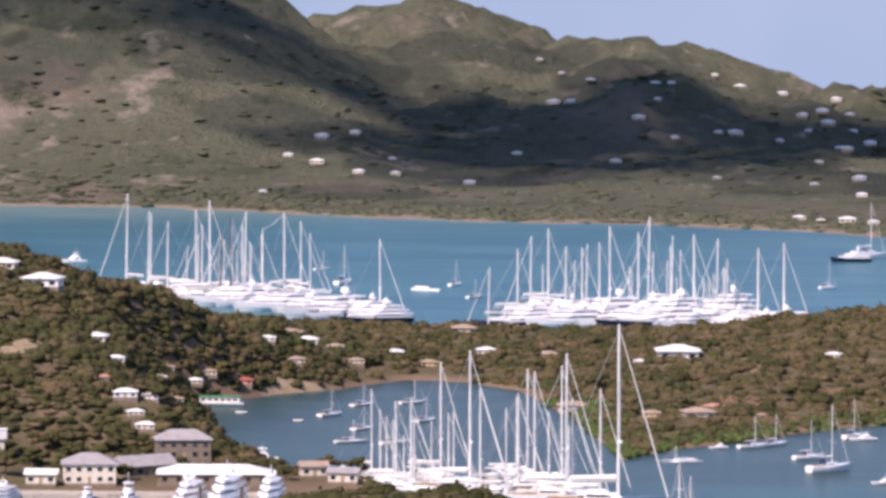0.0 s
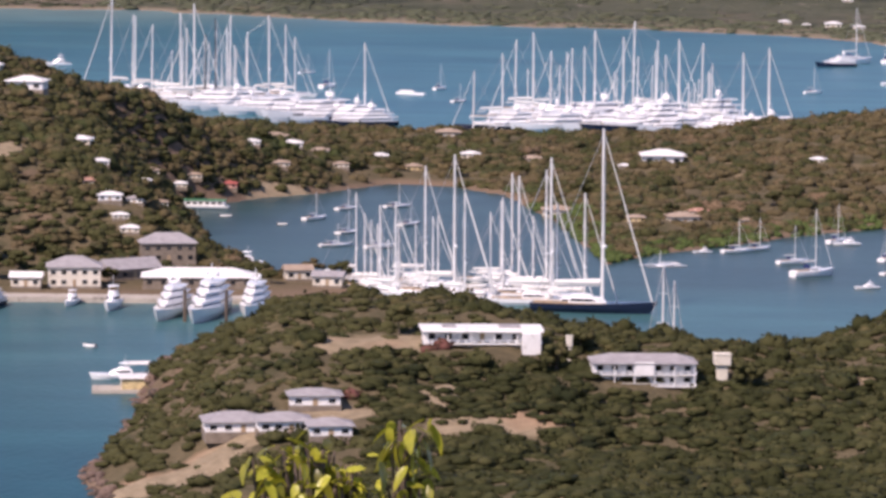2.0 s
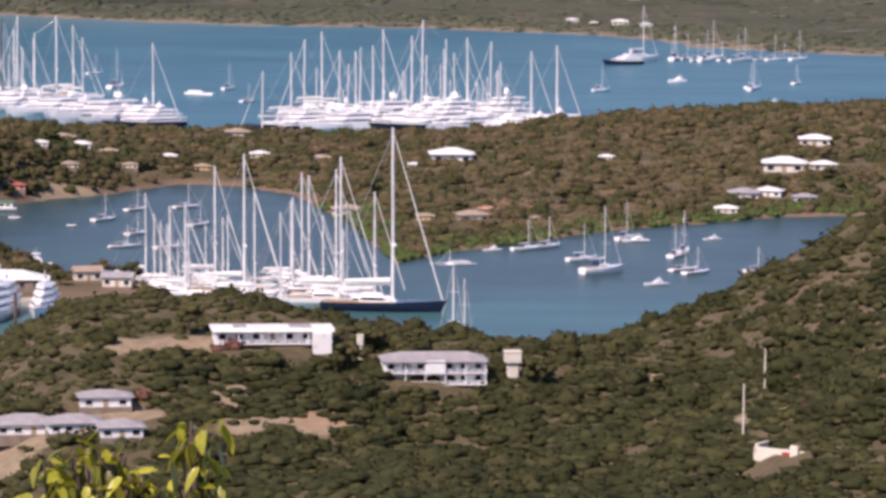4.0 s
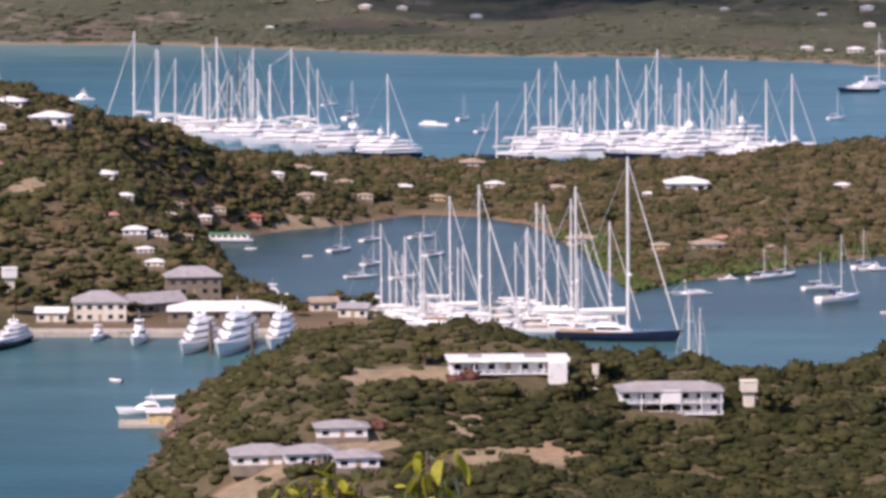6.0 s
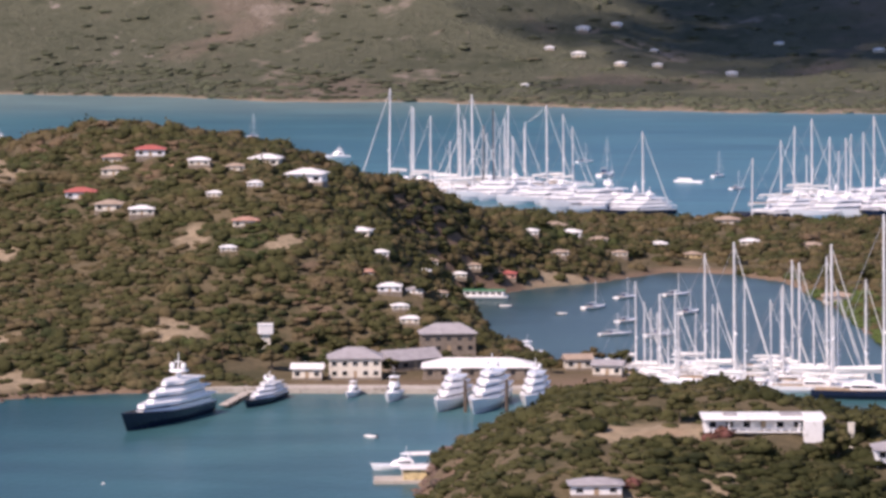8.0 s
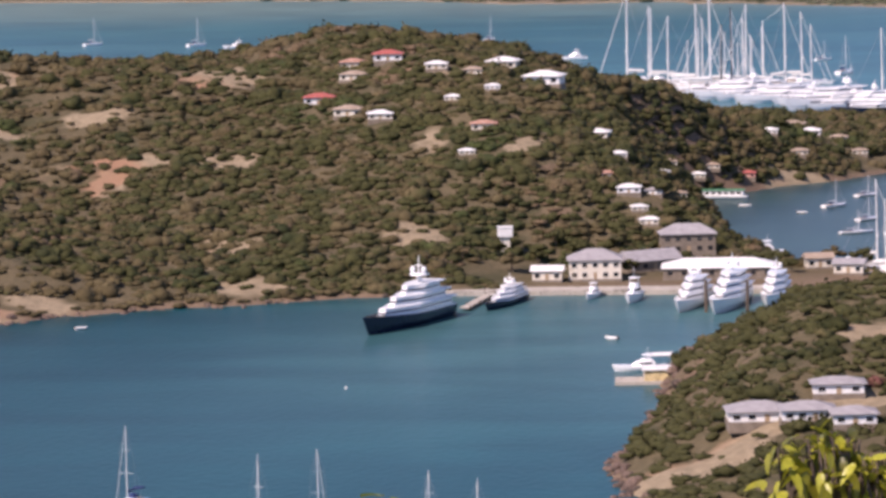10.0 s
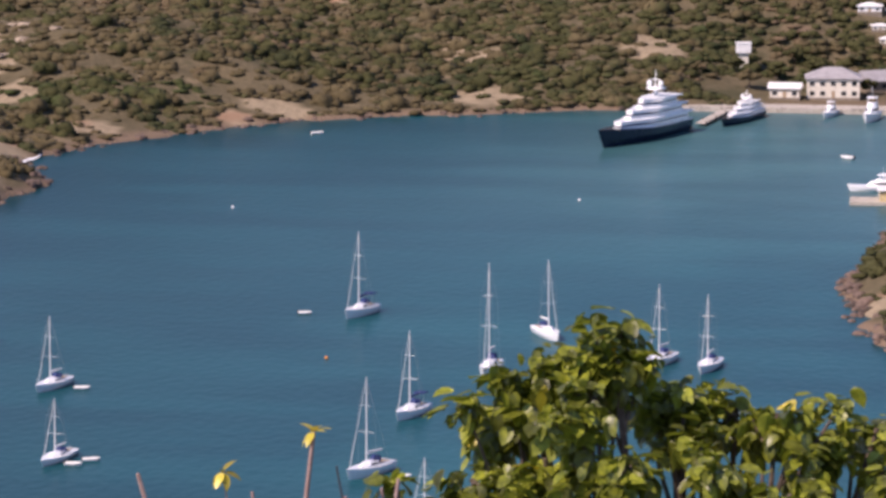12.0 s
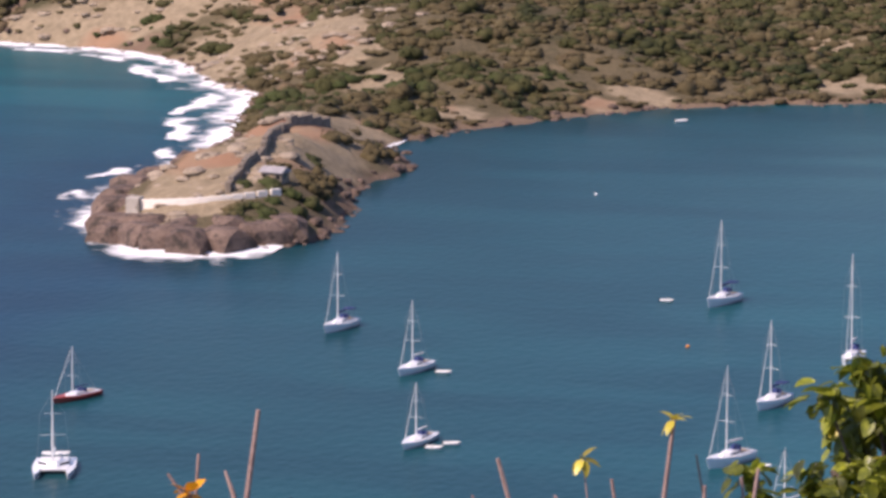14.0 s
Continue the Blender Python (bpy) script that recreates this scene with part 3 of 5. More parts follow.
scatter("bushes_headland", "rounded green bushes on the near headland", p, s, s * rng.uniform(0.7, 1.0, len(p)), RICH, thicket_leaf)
p = sow(9000, -95, 235, 690, 1080, 2, -1.2, 33)
s = rng.uniform(1.8, 3.6, len(p))
scatter("low_scrub_headland", "low brown-green ground scrub on the near headland", p, s, s * rng.uniform(0.4, 0.6, len(p)), MATS, green_leaf)
p = sow(19000, -640, -40, 1015, 1560, 1, -1.1, 35)
s = rng.uniform(1.8, 4.2, len(p))
scatter("low_scrub_slope", "low brown-green ground scrub over the harbour slope", p, s, s * rng.uniform(0.3, 0.5, len(p)), MATS, olive_leaf)
p = sow(5200, -300, -50, 1150, 1470, 2, -0.9, 41)
s = rng.uniform(2.0, 4.4, len(p))
scatter("thicket_slope", "dark green thicket above the dockyard", p, s, s * rng.uniform(0.45, 0.8, len(p)), MATS, green_leaf)
p = sow(2600, -140, -50, 1225, 1570, 1.5, -5, 43)
p = p[shore_distance(p[:, 0], p[:, 1], NEAR_LAND) < 50]
s = rng.uniform(2.0, 4.0, len(p))
scatter("shore_thicket", "dark green thicket along the inner shore", p, s, s * rng.uniform(0.6, 1.0, len(p)), MATS, green_leaf)
p = sow(6000, -640, -40, 1015, 1600, 3, -0.5, 5)
s = 1.6 + 4.0 * rng.uniform(0, 1, len(p)) ** 1.7
scatter("scrub_slope", "dry olive scrub over the harbour slope", p, s, s * rng.uniform(0.6, 1.0, len(p)), PLAIN, olive_leaf)
p = sow(4600, -640, -20, 1050, 1900, 8, 0.15, 12)
s = rng.uniform(2.2, 5.2, len(p))
scatter("trees_slope", "darker green trees over the harbour slope", p, s, s * rng.uniform(0.8, 1.2, len(p)), PLAIN, green_leaf, "trees")
p = sow(1100, -335, -270, 835, 1030, 4, -0.3, 15)
p = p[p[:, 0] > -303 - 0.12 * (p[:, 1] - 850)]
s = rng.uniform(1.6, 3.6, len(p))
scatter("scrub_point", "olive scrub on the fort point", p, s, s * 0.9, PLAIN, olive_leaf)
p = sow(9000, -130, 420, 1250, 2080, 3, -1.3, 8)
s = rng.uniform(2.4, 5.0, len(p))
scatter("woods_isthmus", "olive and green woods between the two harbours", p, s, s * rng.uniform(0.6, 0.95, len(p)), PLAIN, olive_leaf, "trees")
p = sow(6500, -100, 480, 1270, 2080, 3, -0.2, 18)
s = rng.uniform(2.4, 5.0, len(p))
scatter("green_woods_isthmus", "green trees between the two harbours", p, s, s * rng.uniform(0.6, 1.0, len(p)), PLAIN, green_leaf, "trees")
p = sow(9000, 30, 420, 1260, 1480, 0.5, -5, 8)
p = p[shore_distance(p[:, 0], p[:, 1], NEAR_LAND) < 16]
s = rng.uniform(1.6, 3.0, len(p))
scatter("mangrove", "bright green mangrove along the inner harbour shore", p, s, s * 0.8, PLAIN, mangrove_leaf)
x, y = rng.uniform(-600, 520, 11000), rng.uniform(2540, 3700, 11000)
d = shore_distance(x, y, FAR_COAST)
k = (d > 6) & (rng.uniform(0, 1, len(d)) < np.where(d < 130, 1.0, 0.16)) & (wave(x, y, 240, 13) > -0.75)
x, y = x[k], y[k]
s = rng.uniform(4, 10, len(x))
scatter("far_woods", "hazy green woods on the far hills", np.stack([x, y, far_height(x, y)], -1), s, s * 0.28, FAR, hazy_leaf, "trees")


# ---- boats ----
def part(name, bm, material, parent, label=""):
    me = bpy.data.meshes.new(name)
    bmesh.ops.recalc_face_normals(bm, faces=bm.faces)
    bm.to_mesh(me)
    bm.free()
    me.materials.append(material)
    ob = new(name, me)
    ob.parent = parent
    if label:
        ob["label"] = label
    return ob


def thing(name, label, category, group=""):
    return tagged(new(name), label, category, group)


def loft(rings, close=True):
    bm = bmesh.new()
    rows = [[bm.verts.new(q) for q in r] for r in rings]
    n = len(rows[0])
    for a, b in zip(rows, rows[1:]):
        for i in range(n if close else n - 1):
            j = (i + 1) % n
            bm.faces.new((a[i], a[j], b[j], b[i]))
    for r in (rows[0], rows[-1]):
        if len(set(tuple(round(c, 4) for c in q.co) for q in r)) > 2:
            bm.faces.new(r)
    bmesh.ops.remove_doubles(bm, verts=bm.verts, dist=0.001)
    return bm


def hull_form(length, beam, side, draught=0.6, sheer=0.35, stern=0.75):
    """A hull with its bow towards +x: keel, flared sides, raked stem, transom."""
    rings = []
    for k in range(13):
        u = k / 12
        x = (u - 0.5) * length
        w = beam / 2 * (stern + (1 - stern) * min(1, u / 0.4) ** 0.6) * max(0.02, 1 - max(0, (u - 0.45) / 0.55) ** 2.2)
        top = side * (1 + sheer * max(0, (u - 0.3) / 0.7) ** 1.6)
        rake = 0.06 * length * max(0, (u - 0.6) / 0.4) ** 2
        rings.append([(x + rake, -w, top), (x + rake * 0.4, -w * 0.93, top * 0.45), (x - rake * 0.2, -w * 0.7, -0.1), (x - rake * 0.5, 0, -draught),
                      (x - rake * 0.2, w * 0.7, -0.1), (x + rake * 0.4, w * 0.93, top * 0.45), (x + rake, w, top)])
    return loft(rings)


def slab(x0, x1, w0, w1, z0, z1, front=0.0, back=0.0, side=0.0, nose=0.35):
    """A deckhouse or deck: rounded nose at x1, sloped front, back and sides."""
    def ring(z, f, b, s):
        a, e = x0 + b, x1 - f
        p = [(a, -w0 + s), (a + (e - a) * 0.6, -max(w0, w1) + s), (e - (e - a) * nose * 0.3, -w1 * 0.75 + s), (e, -w1 * 0.3), (e, w1 * 0.3), (e - (e - a) * nose * 0.3, w1 * 0.75 - s),
             (a + (e - a) * 0.6, max(w0, w1) - s), (a, w0 - s)]
        return [(x, y, z) for x, y in p]
    return loft([ring(z0, 0, 0, 0), ring(z0 + (z1 - z0) * 0.85, front * 0.85, back * 0.85, side * 0.8), ring(z1, front * 1.1, back * 1.1, side * 1.6)])


def tube(a, b, r0, r1=None, n=6):
    r1 = r0 if r1 is None else r1
    a, b = Vector(a), Vector(b)
    q = (b - a).to_track_quat("Z", "Y").to_matrix()
    return loft([[tuple(p + q @ Vector((math.cos(t) * r, math.sin(t) * r, 0))) for t in [6.2832 * i / n for i in range(n)]] for p, r in ((a, r0), (b, r1))])


def joined(*forms):
    bm = bmesh.new()
    for f in forms:
        me = bpy.data.meshes.new("t")
        f.to_mesh(me)
        f.free()
        bm.from_mesh(me)
        bpy.data.meshes.remove(me)
    return bm


def block(x0, x1, y0, y1, z0, z1, chamfer=0.0):
    bm = bmesh.new()
    bmesh.ops.create_cube(bm, size=1, matrix=Matrix.Translation(((x0 + x1) / 2, (y0 + y1) / 2, (z0 + z1) / 2)) @ Matrix.Diagonal((x1 - x0, y1 - y0, z1 - z0, 1)))
    if chamfer:
        bmesh.ops.bevel(bm, geom=bm.edges[:], offset=chamfer, segments=1, affect="EDGES")
    return bm


def ball(x, y, z, r, flat=1.0):
    bm = bmesh.new()
    bmesh.ops.create_icosphere(bm, subdivisions=2, radius=r, matrix=Matrix.Translation((x, y, z)) @ Matrix.Diagonal((1, 1, flat, 1)))
    return bm


def rig(boat, x, foot, top, radius, length, spars, furled, cover, fore, aft, width):
    """Mast with spreaders, boom with its sail, and the stays, as parts of a boat."""
    m = part("mast", tube((x, 0, foot), (x - 0.01 * top, 0, top), radius, radius * 0.6, 8), spars, boat)
    for k, w in ((0.38, 0.8), (0.68, 0.55)):
        z = foot + (top - foot) * k
        part("spreader", joined(tube((x, -width * w * 0.5, z), (x, 0, z + 0.1), radius * 0.3), tube((x, 0, z + 0.1), (x, width * w * 0.5, z), radius * 0.3)), spars, m)
    boom = foot + (top - foot) * 0.09 + 0.6
    part("boom", tube((x - 0.02 * length, 0, boom), (x - aft * 0.72, 0, boom), radius * 0.7), spars, boat)
    part("sail_cover", tube((x - 0.02 * length, 0, boom + radius * 1.5), (x - aft * 0.70, 0, boom + radius * 1.1), radius * 1.9, radius * 1.1), cover, boat)
    part("forestay", tube((fore, 0, foot), (x, 0, top * 0.96), radius * 0.5, radius * 0.22), furled, boat, "furled headsail on the forestay")
    part("backstay", tube((x - aft, 0, foot), (x, 0, top * 0.99), radius * 0.16), steel_rope, boat)
    for side in (-1, 1):
        z = foot + (top - foot) * 0.68
        part("shroud", joined(tube((x - 0.3, side * width * 0.52, foot), (x, side * width * 0.4, z), radius * 0.15), tube((x, side * width * 0.4, z), (x, 0, top * 0.97), radius * 0.15)), steel_rope, boat)


def sloop(label, length=12.0, top=16.0, hull_mat=None, cover=None, bimini=None, radius=0.13):
    boat = thing("sailboat", label, "sailboat")
    beam, side = length * 0.33, length * 0.115
    part("hull", hull_form(length, beam, side), hull_mat or gel_coat, boat)
    part("deck", slab(-length * 0.46, length * 0.44, beam * 0.37, beam * 0.3, side * 0.98, side * 1.12, nose=0.9), gel_coat, boat)
    part("cabin", slab(-length * 0.12, length * 0.24, beam * 0.27, beam * 0.2, side * 1.1, side * 1.55, 0.8, 0.1, 0.1, 0.6), gel_coat, boat)
    part("window", slab(-length * 0.1, length * 0.19, beam * 0.275, beam * 0.205, side * 1.22, side * 1.4, 0.5, 0.1, 0.05, 0.6), dark_glass, boat)
    part("cockpit", block(-length * 0.4, -length * 0.14, -beam * 0.22, beam * 0.22, side * 1.1, side * 1.2, 0.05), teak, boat)
    part("sprayhood", slab(-length * 0.17, -length * 0.07, beam * 0.25, beam * 0.2, side * 1.5, side * 2.1, 0.5, 0.0, 0.15), bimini or blue_canvas, boat)
    if bimini:
        part("bimini", slab(-length * 0.4, -length * 0.2, beam * 0.3, beam * 0.28, side * 2.6, side * 2.75, 0.1, 0.1, 0.1), bimini, boat)
        for sx in (-0.38, -0.22):
            for sy in (-1, 1):
                part("bimini_pole", tube((sx * length, sy * beam * 0.28, side), (sx * length, sy * beam * 0.28, side * 2.6), 0.03), steel_rope, boat)
    for s in (-1, 1):
        part("pulpit_rail", tube((length * 0.50, s * 0.15, side * 2.0), (length * 0.40, s * beam * 0.22, side * 1.9), 0.03), steel_rope, boat)
    rig(boat, length * 0.08, side * 1.1, top, radius, length, mast_paint, white_canvas, cover or white_canvas, length * 0.5, length * 0.54, beam)
    return boat


def big_sail_yacht(label, length=34.0, top=44.0, hull_mat=None, spars=None, two=False):
    boat = thing("sailing_yacht", label, "sailing yacht")
    beam, side = length * 0.21, length * 0.062
    part("hull", hull_form(length, beam, side, 1.2, 0.4, 0.7), hull_mat or gel_coat, boat)
    part("deck", slab(-length * 0.47, length * 0.46, beam * 0.34, beam * 0.28, side * 0.99, side * 1.1, nose=0.9), teak, boat)
    part("deckhouse", slab(-length * 0.18, length * 0.14, beam * 0.28, beam * 0.22, side * 1.08, side * 1.75, 1.4, 0.4, 0.2, 0.6), gel_coat, boat)
    part("window", slab(-length * 0.165, length * 0.115, beam * 0.285, beam * 0.222, side * 1.3, side * 1.58, 0.8, 0.3, 0.08, 0.6), dark_glass, boat)
    part("flybridge", slab(-length * 0.16, length * 0.02, beam * 0.22, beam * 0.18, side * 1.75, side * 2.1, 0.8, 0.3, 0.15), gel_coat, boat)
    part("awning", slab(-length * 0.36, -length * 0.19, beam * 0.26, beam * 0.26, side * 2.3, side * 2.4, 0.2, 0.1, 0.1), white_canvas, boat)
    sp = spars or mast_paint
    rig(boat, length * 0.10, side, top, 0.52, length, sp, white_canvas, white_canvas, length * 0.52, length * (0.34 if two else 0.58), beam)
    if two:
        m = part("mizzen_mast", tube((-length * 0.24, 0, side), (-length * 0.245, 0, top * 0.8), 0.4, 0.25, 8), sp, boat)
        part("spreader", tube((-length * 0.24, -beam * 0.4, top * 0.45), (-length * 0.24, beam * 0.4, top * 0.45), 0.14), sp, m)
        part("boom", tube((-length * 0.25, 0, side * 2.6), (-length * 0.46, 0, side * 2.6), 0.3), white_canvas, boat)
        part("stay", tube((length * 0.1, 0, top * 0.97), (-length * 0.24, 0, top * 0.78), 0.06), steel_rope, boat)
    part("radar_dome", ball(length * 0.11, 0, top * 0.36, 0.7, 0.7), gel_coat, boat)
    return boat


def motor_yacht(label, length=42.0, hull_mat=None, decks=3, tall=1.0):
    boat = thing("motor_yacht", label, "motor yacht")
    beam, side = length * 0.24, length * 0.078 * tall
    part("hull", hull_form(length, beam, side, 1.2, 0.55, 0.85), hull_mat or gel_coat, boat)
    part("bulwark", slab(-length * 0.49, length * 0.36, beam * 0.42, beam * 0.36, side, side * 1.12, nose=0.8), gel_coat, boat)
    z, x0, x1, w = side * 1.1, -length * 0.42, length * 0.34, beam * 0.45
    for k in range(decks):
        h = 2.05 * tall * length / 42
        part("deckhouse", slab(x0, x1, w, w * 0.72, z, z + h, h * 1.1, 0.3, 0.25, 0.6), gel_coat, boat)
        part("window_band", slab(x0 + 0.8, x1 - h * 0.35, w + 0.03, w * 0.72 + 0.03, z + h * 0.50, z + h * 0.68, h * 0.42, 0.1, 0.1, 0.6), dark_glass, boat)
        part("overhang", slab(x0 - length * 0.07, x1 - h * 0.8, w * 1.03, w * 0.74, z + h, z + h * 1.16, 0.4, 0.2, 0.1, 0.6), gel_coat, boat)
        z, x0, x1, w = z + h * 1.14, x0 + length * 0.05, x1 - length * 0.15, w * 0.86
    part("radar_arch", joined(slab(x0 + length * 0.05, x0 + length * 0.13, w * 0.8, w * 0.7, z + 1.6, z + 2.1, 0.3, 0.3, 0.1),
                              *[slab(x0 + length * 0.06, x0 + length * 0.11, 0.25, 0.2, z - 0.2, z + 1.8) for _ in (0,)]), gel_coat, boat)
    part("mast", tube((x0 + length * 0.09, 0, z + 1.6), (x0 + length * 0.08, 0, z + 6.0), 0.28, 0.1), gel_coat, boat)
    part("crosstree", tube((x0 + length * 0.085, -1.4, z + 3.8), (x0 + length * 0.085, 1.4, z + 3.8), 0.12), gel_coat, boat)
    for s in (-1, 1):
        part("radar_dome", ball(x0 + length * 0.09, s * w * 0.55, z + 2.8, 0.85), gel_coat, boat)
    part("swim_platform", block(-length * 0.54, -length * 0.49, -beam * 0.36, beam * 0.36, 0.4, 0.7, 0.08), teak, boat)
    return boat


def motor_boat(label, length=14.0):
    boat = thing("motorboat", label, "motorboat")
    beam, side = length * 0.3, length * 0.11
    part("hull", hull_form(length, beam, side, 0.6, 0.5, 0.85), gel_coat, boat)
    part("deck", slab(-length * 0.46, length * 0.40, beam * 0.40, beam * 0.3, side, side * 1.1, nose=0.9), gel_coat, boat)
    part("cabin", slab(-length * 0.25, length * 0.2, beam * 0.36, beam * 0.26, side * 1.1, side * 2.1, 1.4, 0.2, 0.2, 0.6), gel_coat, boat)
    part("window", slab(-length * 0.2, length * 0.15, beam * 0.37, beam * 0.265, side * 1.5, side * 1.85, 0.7, 0.1, 0.1, 0.6), dark_glass, boat)
    part("flybridge", slab(-length * 0.2, length * 0.04, beam * 0.3, beam * 0.24, side * 2.1, side * 2.6, 0.6, 0.1, 0.1), gel_coat, boat)
    part("hardtop", slab(-length * 0.22, length * 0.0, beam * 0.32, beam * 0.28, side * 3.3, side * 3.45, 0.2, 0.1, 0.1), gel_coat, boat)
    for s in (-1, 1):
        part("hardtop_post", tube((-length * 0.15, s * beam * 0.27, side * 2.4), (-length * 0.12, s * beam * 0.27, side * 3.3), 0.09), gel_coat, boat)
    part("antenna", tube((-length * 0.1, 0, side * 3.4), (-length * 0.12, 0, side * 5), 0.05), gel_coat, boat)
    return boat


def catamaran(label, length=14.0, top=20.0):
    boat = thing("catamaran", label, "catamaran")
    for s in (-1, 1):
        h = hull_form(length, length * 0.13, length * 0.1, 0.4, 0.2)
        bmesh.ops.translate(h, verts=h.verts, vec=(0, s * length * 0.21, 0))
        part("hull", h, gel_coat, boat)
    part("bridgedeck", block(-length * 0.4, length * 0.2, -length * 0.2, length * 0.2, length * 0.07, length * 0.11, 0.1), gel_coat, boat)
    part("saloon", slab(-length * 0.22, length * 0.18, length * 0.2, length * 0.15, length * 0.11, length * 0.2, 0.9, 0.1, 0.2, 0.7), gel_coat, boat)
    part("window", slab(-length * 0.2, length * 0.15, length * 0.205, length * 0.155, length * 0.14, length * 0.175, 0.4, 0.1, 0.1, 0.7), dark_glass, boat)
    part("bimini", slab(-length * 0.4, -length * 0.2, length * 0.18, length * 0.16, length * 0.23, length * 0.24), white_canvas, boat)
    rig(boat, length * 0.1, length * 0.19, top, 0.15, length, mast_paint, white_canvas, white_canvas, length * 0.42, length * 0.46, length * 0.4)
    return boat


def dinghy(label):
    boat = thing("dinghy", label, "dinghy")
    part("hull", hull_form(3.6, 1.6, 0.45, 0.1, 0.5, 0.9), white_canvas, boat)
    part("tube", joined(*[tube((-1.8, s * 0.72, 0.5), (1.2, s * 0.62, 0.55), 0.22, 0.2, 8) for s in (-1, 1)], tube((1.2, -0.62, 0.55), (1.9, 0, 0.65), 0.2, 0.2, 8), tube((1.2, 0.62, 0.55), (1.9, 0, 0.65), 0.2, 0.2, 8)), white_canvas, boat)
    part("outboard", block(-2.15, -1.8, -0.2, 0.2, 0.3, 1.05, 0.06), dark_mast, boat)
    part("thwart", block(-0.5, -0.2, -0.7, 0.7, 0.5, 0.58, 0.02), teak, boat)
    return boat


def place(proto, spots, group, label=""):
    """Copies of a boat: x, y, heading, size, and a second factor for its height."""
    for x, y, turn, s, tall in spots:
        b = copy_thing(proto, pose(x, y, 0, 0, 0, turn) @ Matrix.Diagonal((s, s, s * tall, 1)))
        b["group"] = group
        if label:
            b["label"] = label


def gone(*protos):
    """The first of each kind, built aside, is taken away once its copies stand."""
    for q in protos:
        for o in (*q.children_recursive, q):
            bpy.data.objects.remove(o)


r2 = random.Random(5)
white_sail = big_sail_yacht("large white sailing yacht with a tall bare mast, moored stern-to")
navy_sail = big_sail_yacht("large navy-hulled sailing yacht with a tall bare mast", hull_mat=navy_paint)
black_mast = big_sail_yacht("large white sailing yacht with a black carbon mast", spars=dark_mast)
ketch = big_sail_yacht("large two-masted sailing yacht with furled sails", two=True)
FALMOUTH_LEFT = [(-172, 2098, 53), (-161, 2109, 43), (-150, 2101, 38), (-132, 2067, 46), (-122, 2023, 53), (-118, 2046, 36), (-113, 2060, 44), (-105, 2048, 46), (-103, 2071, 27), (-97, 2072, 33), (-85, 2073, 45), (-77, 2098, 39), (-31, 1920, 39)]
FALMOUTH_RIGHT = [(22, 1845, 30), (38, 1949, 33), (45, 1983, 38), (55, 2005, 41), (65, 2028, 28), (74, 1987, 34), (80, 1967, 36), (82, 1889, 48), (100, 1970, 41), (106, 1991, 48), (119, 2014, 32), (123, 1993, 31), (126, 1933, 42), (131, 1934, 20), (136, 1915, 41), (141, 1916, 31), (153, 1869, 39), (165, 1863, 42)]
for k, (x, y, h) in enumerate(FALMOUTH_LEFT + FALMOUTH_RIGHT):
    kind = black_mast if k in (5, 6) else ketch if k in (0, 10, 22) else navy_sail if k in (12, 20, 29) else white_sail
    s = (h / 44) ** 0.7
    turn = r2.choice((172, 8, 190, -12)) if k != 12 else -8
    a = math.radians(turn)
    place(kind, [(x - 0.1 * 34 * s * math.cos(a), y - 0.1 * 34 * s * math.sin(a), turn, s, h / 44 / s)], "yachts in the far bay")
DOCKYARD = [(-22, 1223, 28), (-19, 1207, 23), (-17, 1207, 21), (-3, 1217, 19), (0, 1209, 38), (4, 1194, 24), (9, 1180, 44), (12, 1165, 34), (20, 1174, 27), (24, 1189, 30), (27, 1197, 37), (29, 1189, 37), (33, 1175, 26), (37, 1175, 40), (38, 1161, 45), (40, 1164, 31), (48, 1155, 35), (53, 1146, 55), (64, 1030, 28), (67, 1030, 23)]
for k, (x, y, h) in enumerate(DOCKYARD):
    s = (h / 44) ** 0.75 * 0.9
    kind = navy_sail if k in (17, 9) else white_sail
    turn = r2.uniform(-30, -5) if k < 18 else 60
    a = math.radians(turn)
    place(kind, [(x - 3.4 * s * math.cos(a), y - 3.4 * s * math.sin(a), turn, s, h / 44 / s)], "yachts at the dockyard")
small = sloop("white cruising sailboat lying at anchor", bimini=None)
blue_small = sloop("white sailboat with dark blue canvas at anchor", cover=blue_canvas, bimini=blue_canvas)
red_small = sloop("sailboat with a faded red-brown hull at anchor", hull_mat=red_paint, cover=blue_canvas)
INNER = [(-41, 1419, 10), (-30, 1460, 8), (-28, 1371, 8), (-31, 1326, 8), (-16, 1322, 11), (-11, 1470, 9), (-6, 1402, 9), (107, 1321, 11), (115, 1329, 11), (123, 1287, 13), (126, 1250, 22), (156, 1301, 11), (160, 1310, 15), (154, 1259, 8), (157, 1250, 9), (145, 1356, 14), (178, 1258, 8)]
MOORED = [(-72, 2304, 12), (-56, 2173, 22), (-50, 2034, 15), (7, 2168, 15), (17, 2070, 10), (305, 2190, 16), (217, 2173, 15), (308, 2204, 16), (340, 2251, 12), (-580, 2600, 19), (-502, 2570, 20), (-303, 2576, 17)]
MARINA = [(273, 2477, 36), (305, 2496, 17), (315, 2476, 21), (327, 2489, 13), (335, 2476, 19), (353, 2496, 12), (369, 2500, 12), (296, 2488, 24), (321, 2494, 26), (341, 2486, 22), (310, 2482, 15), (361, 2490, 17), (378, 2496, 20)]
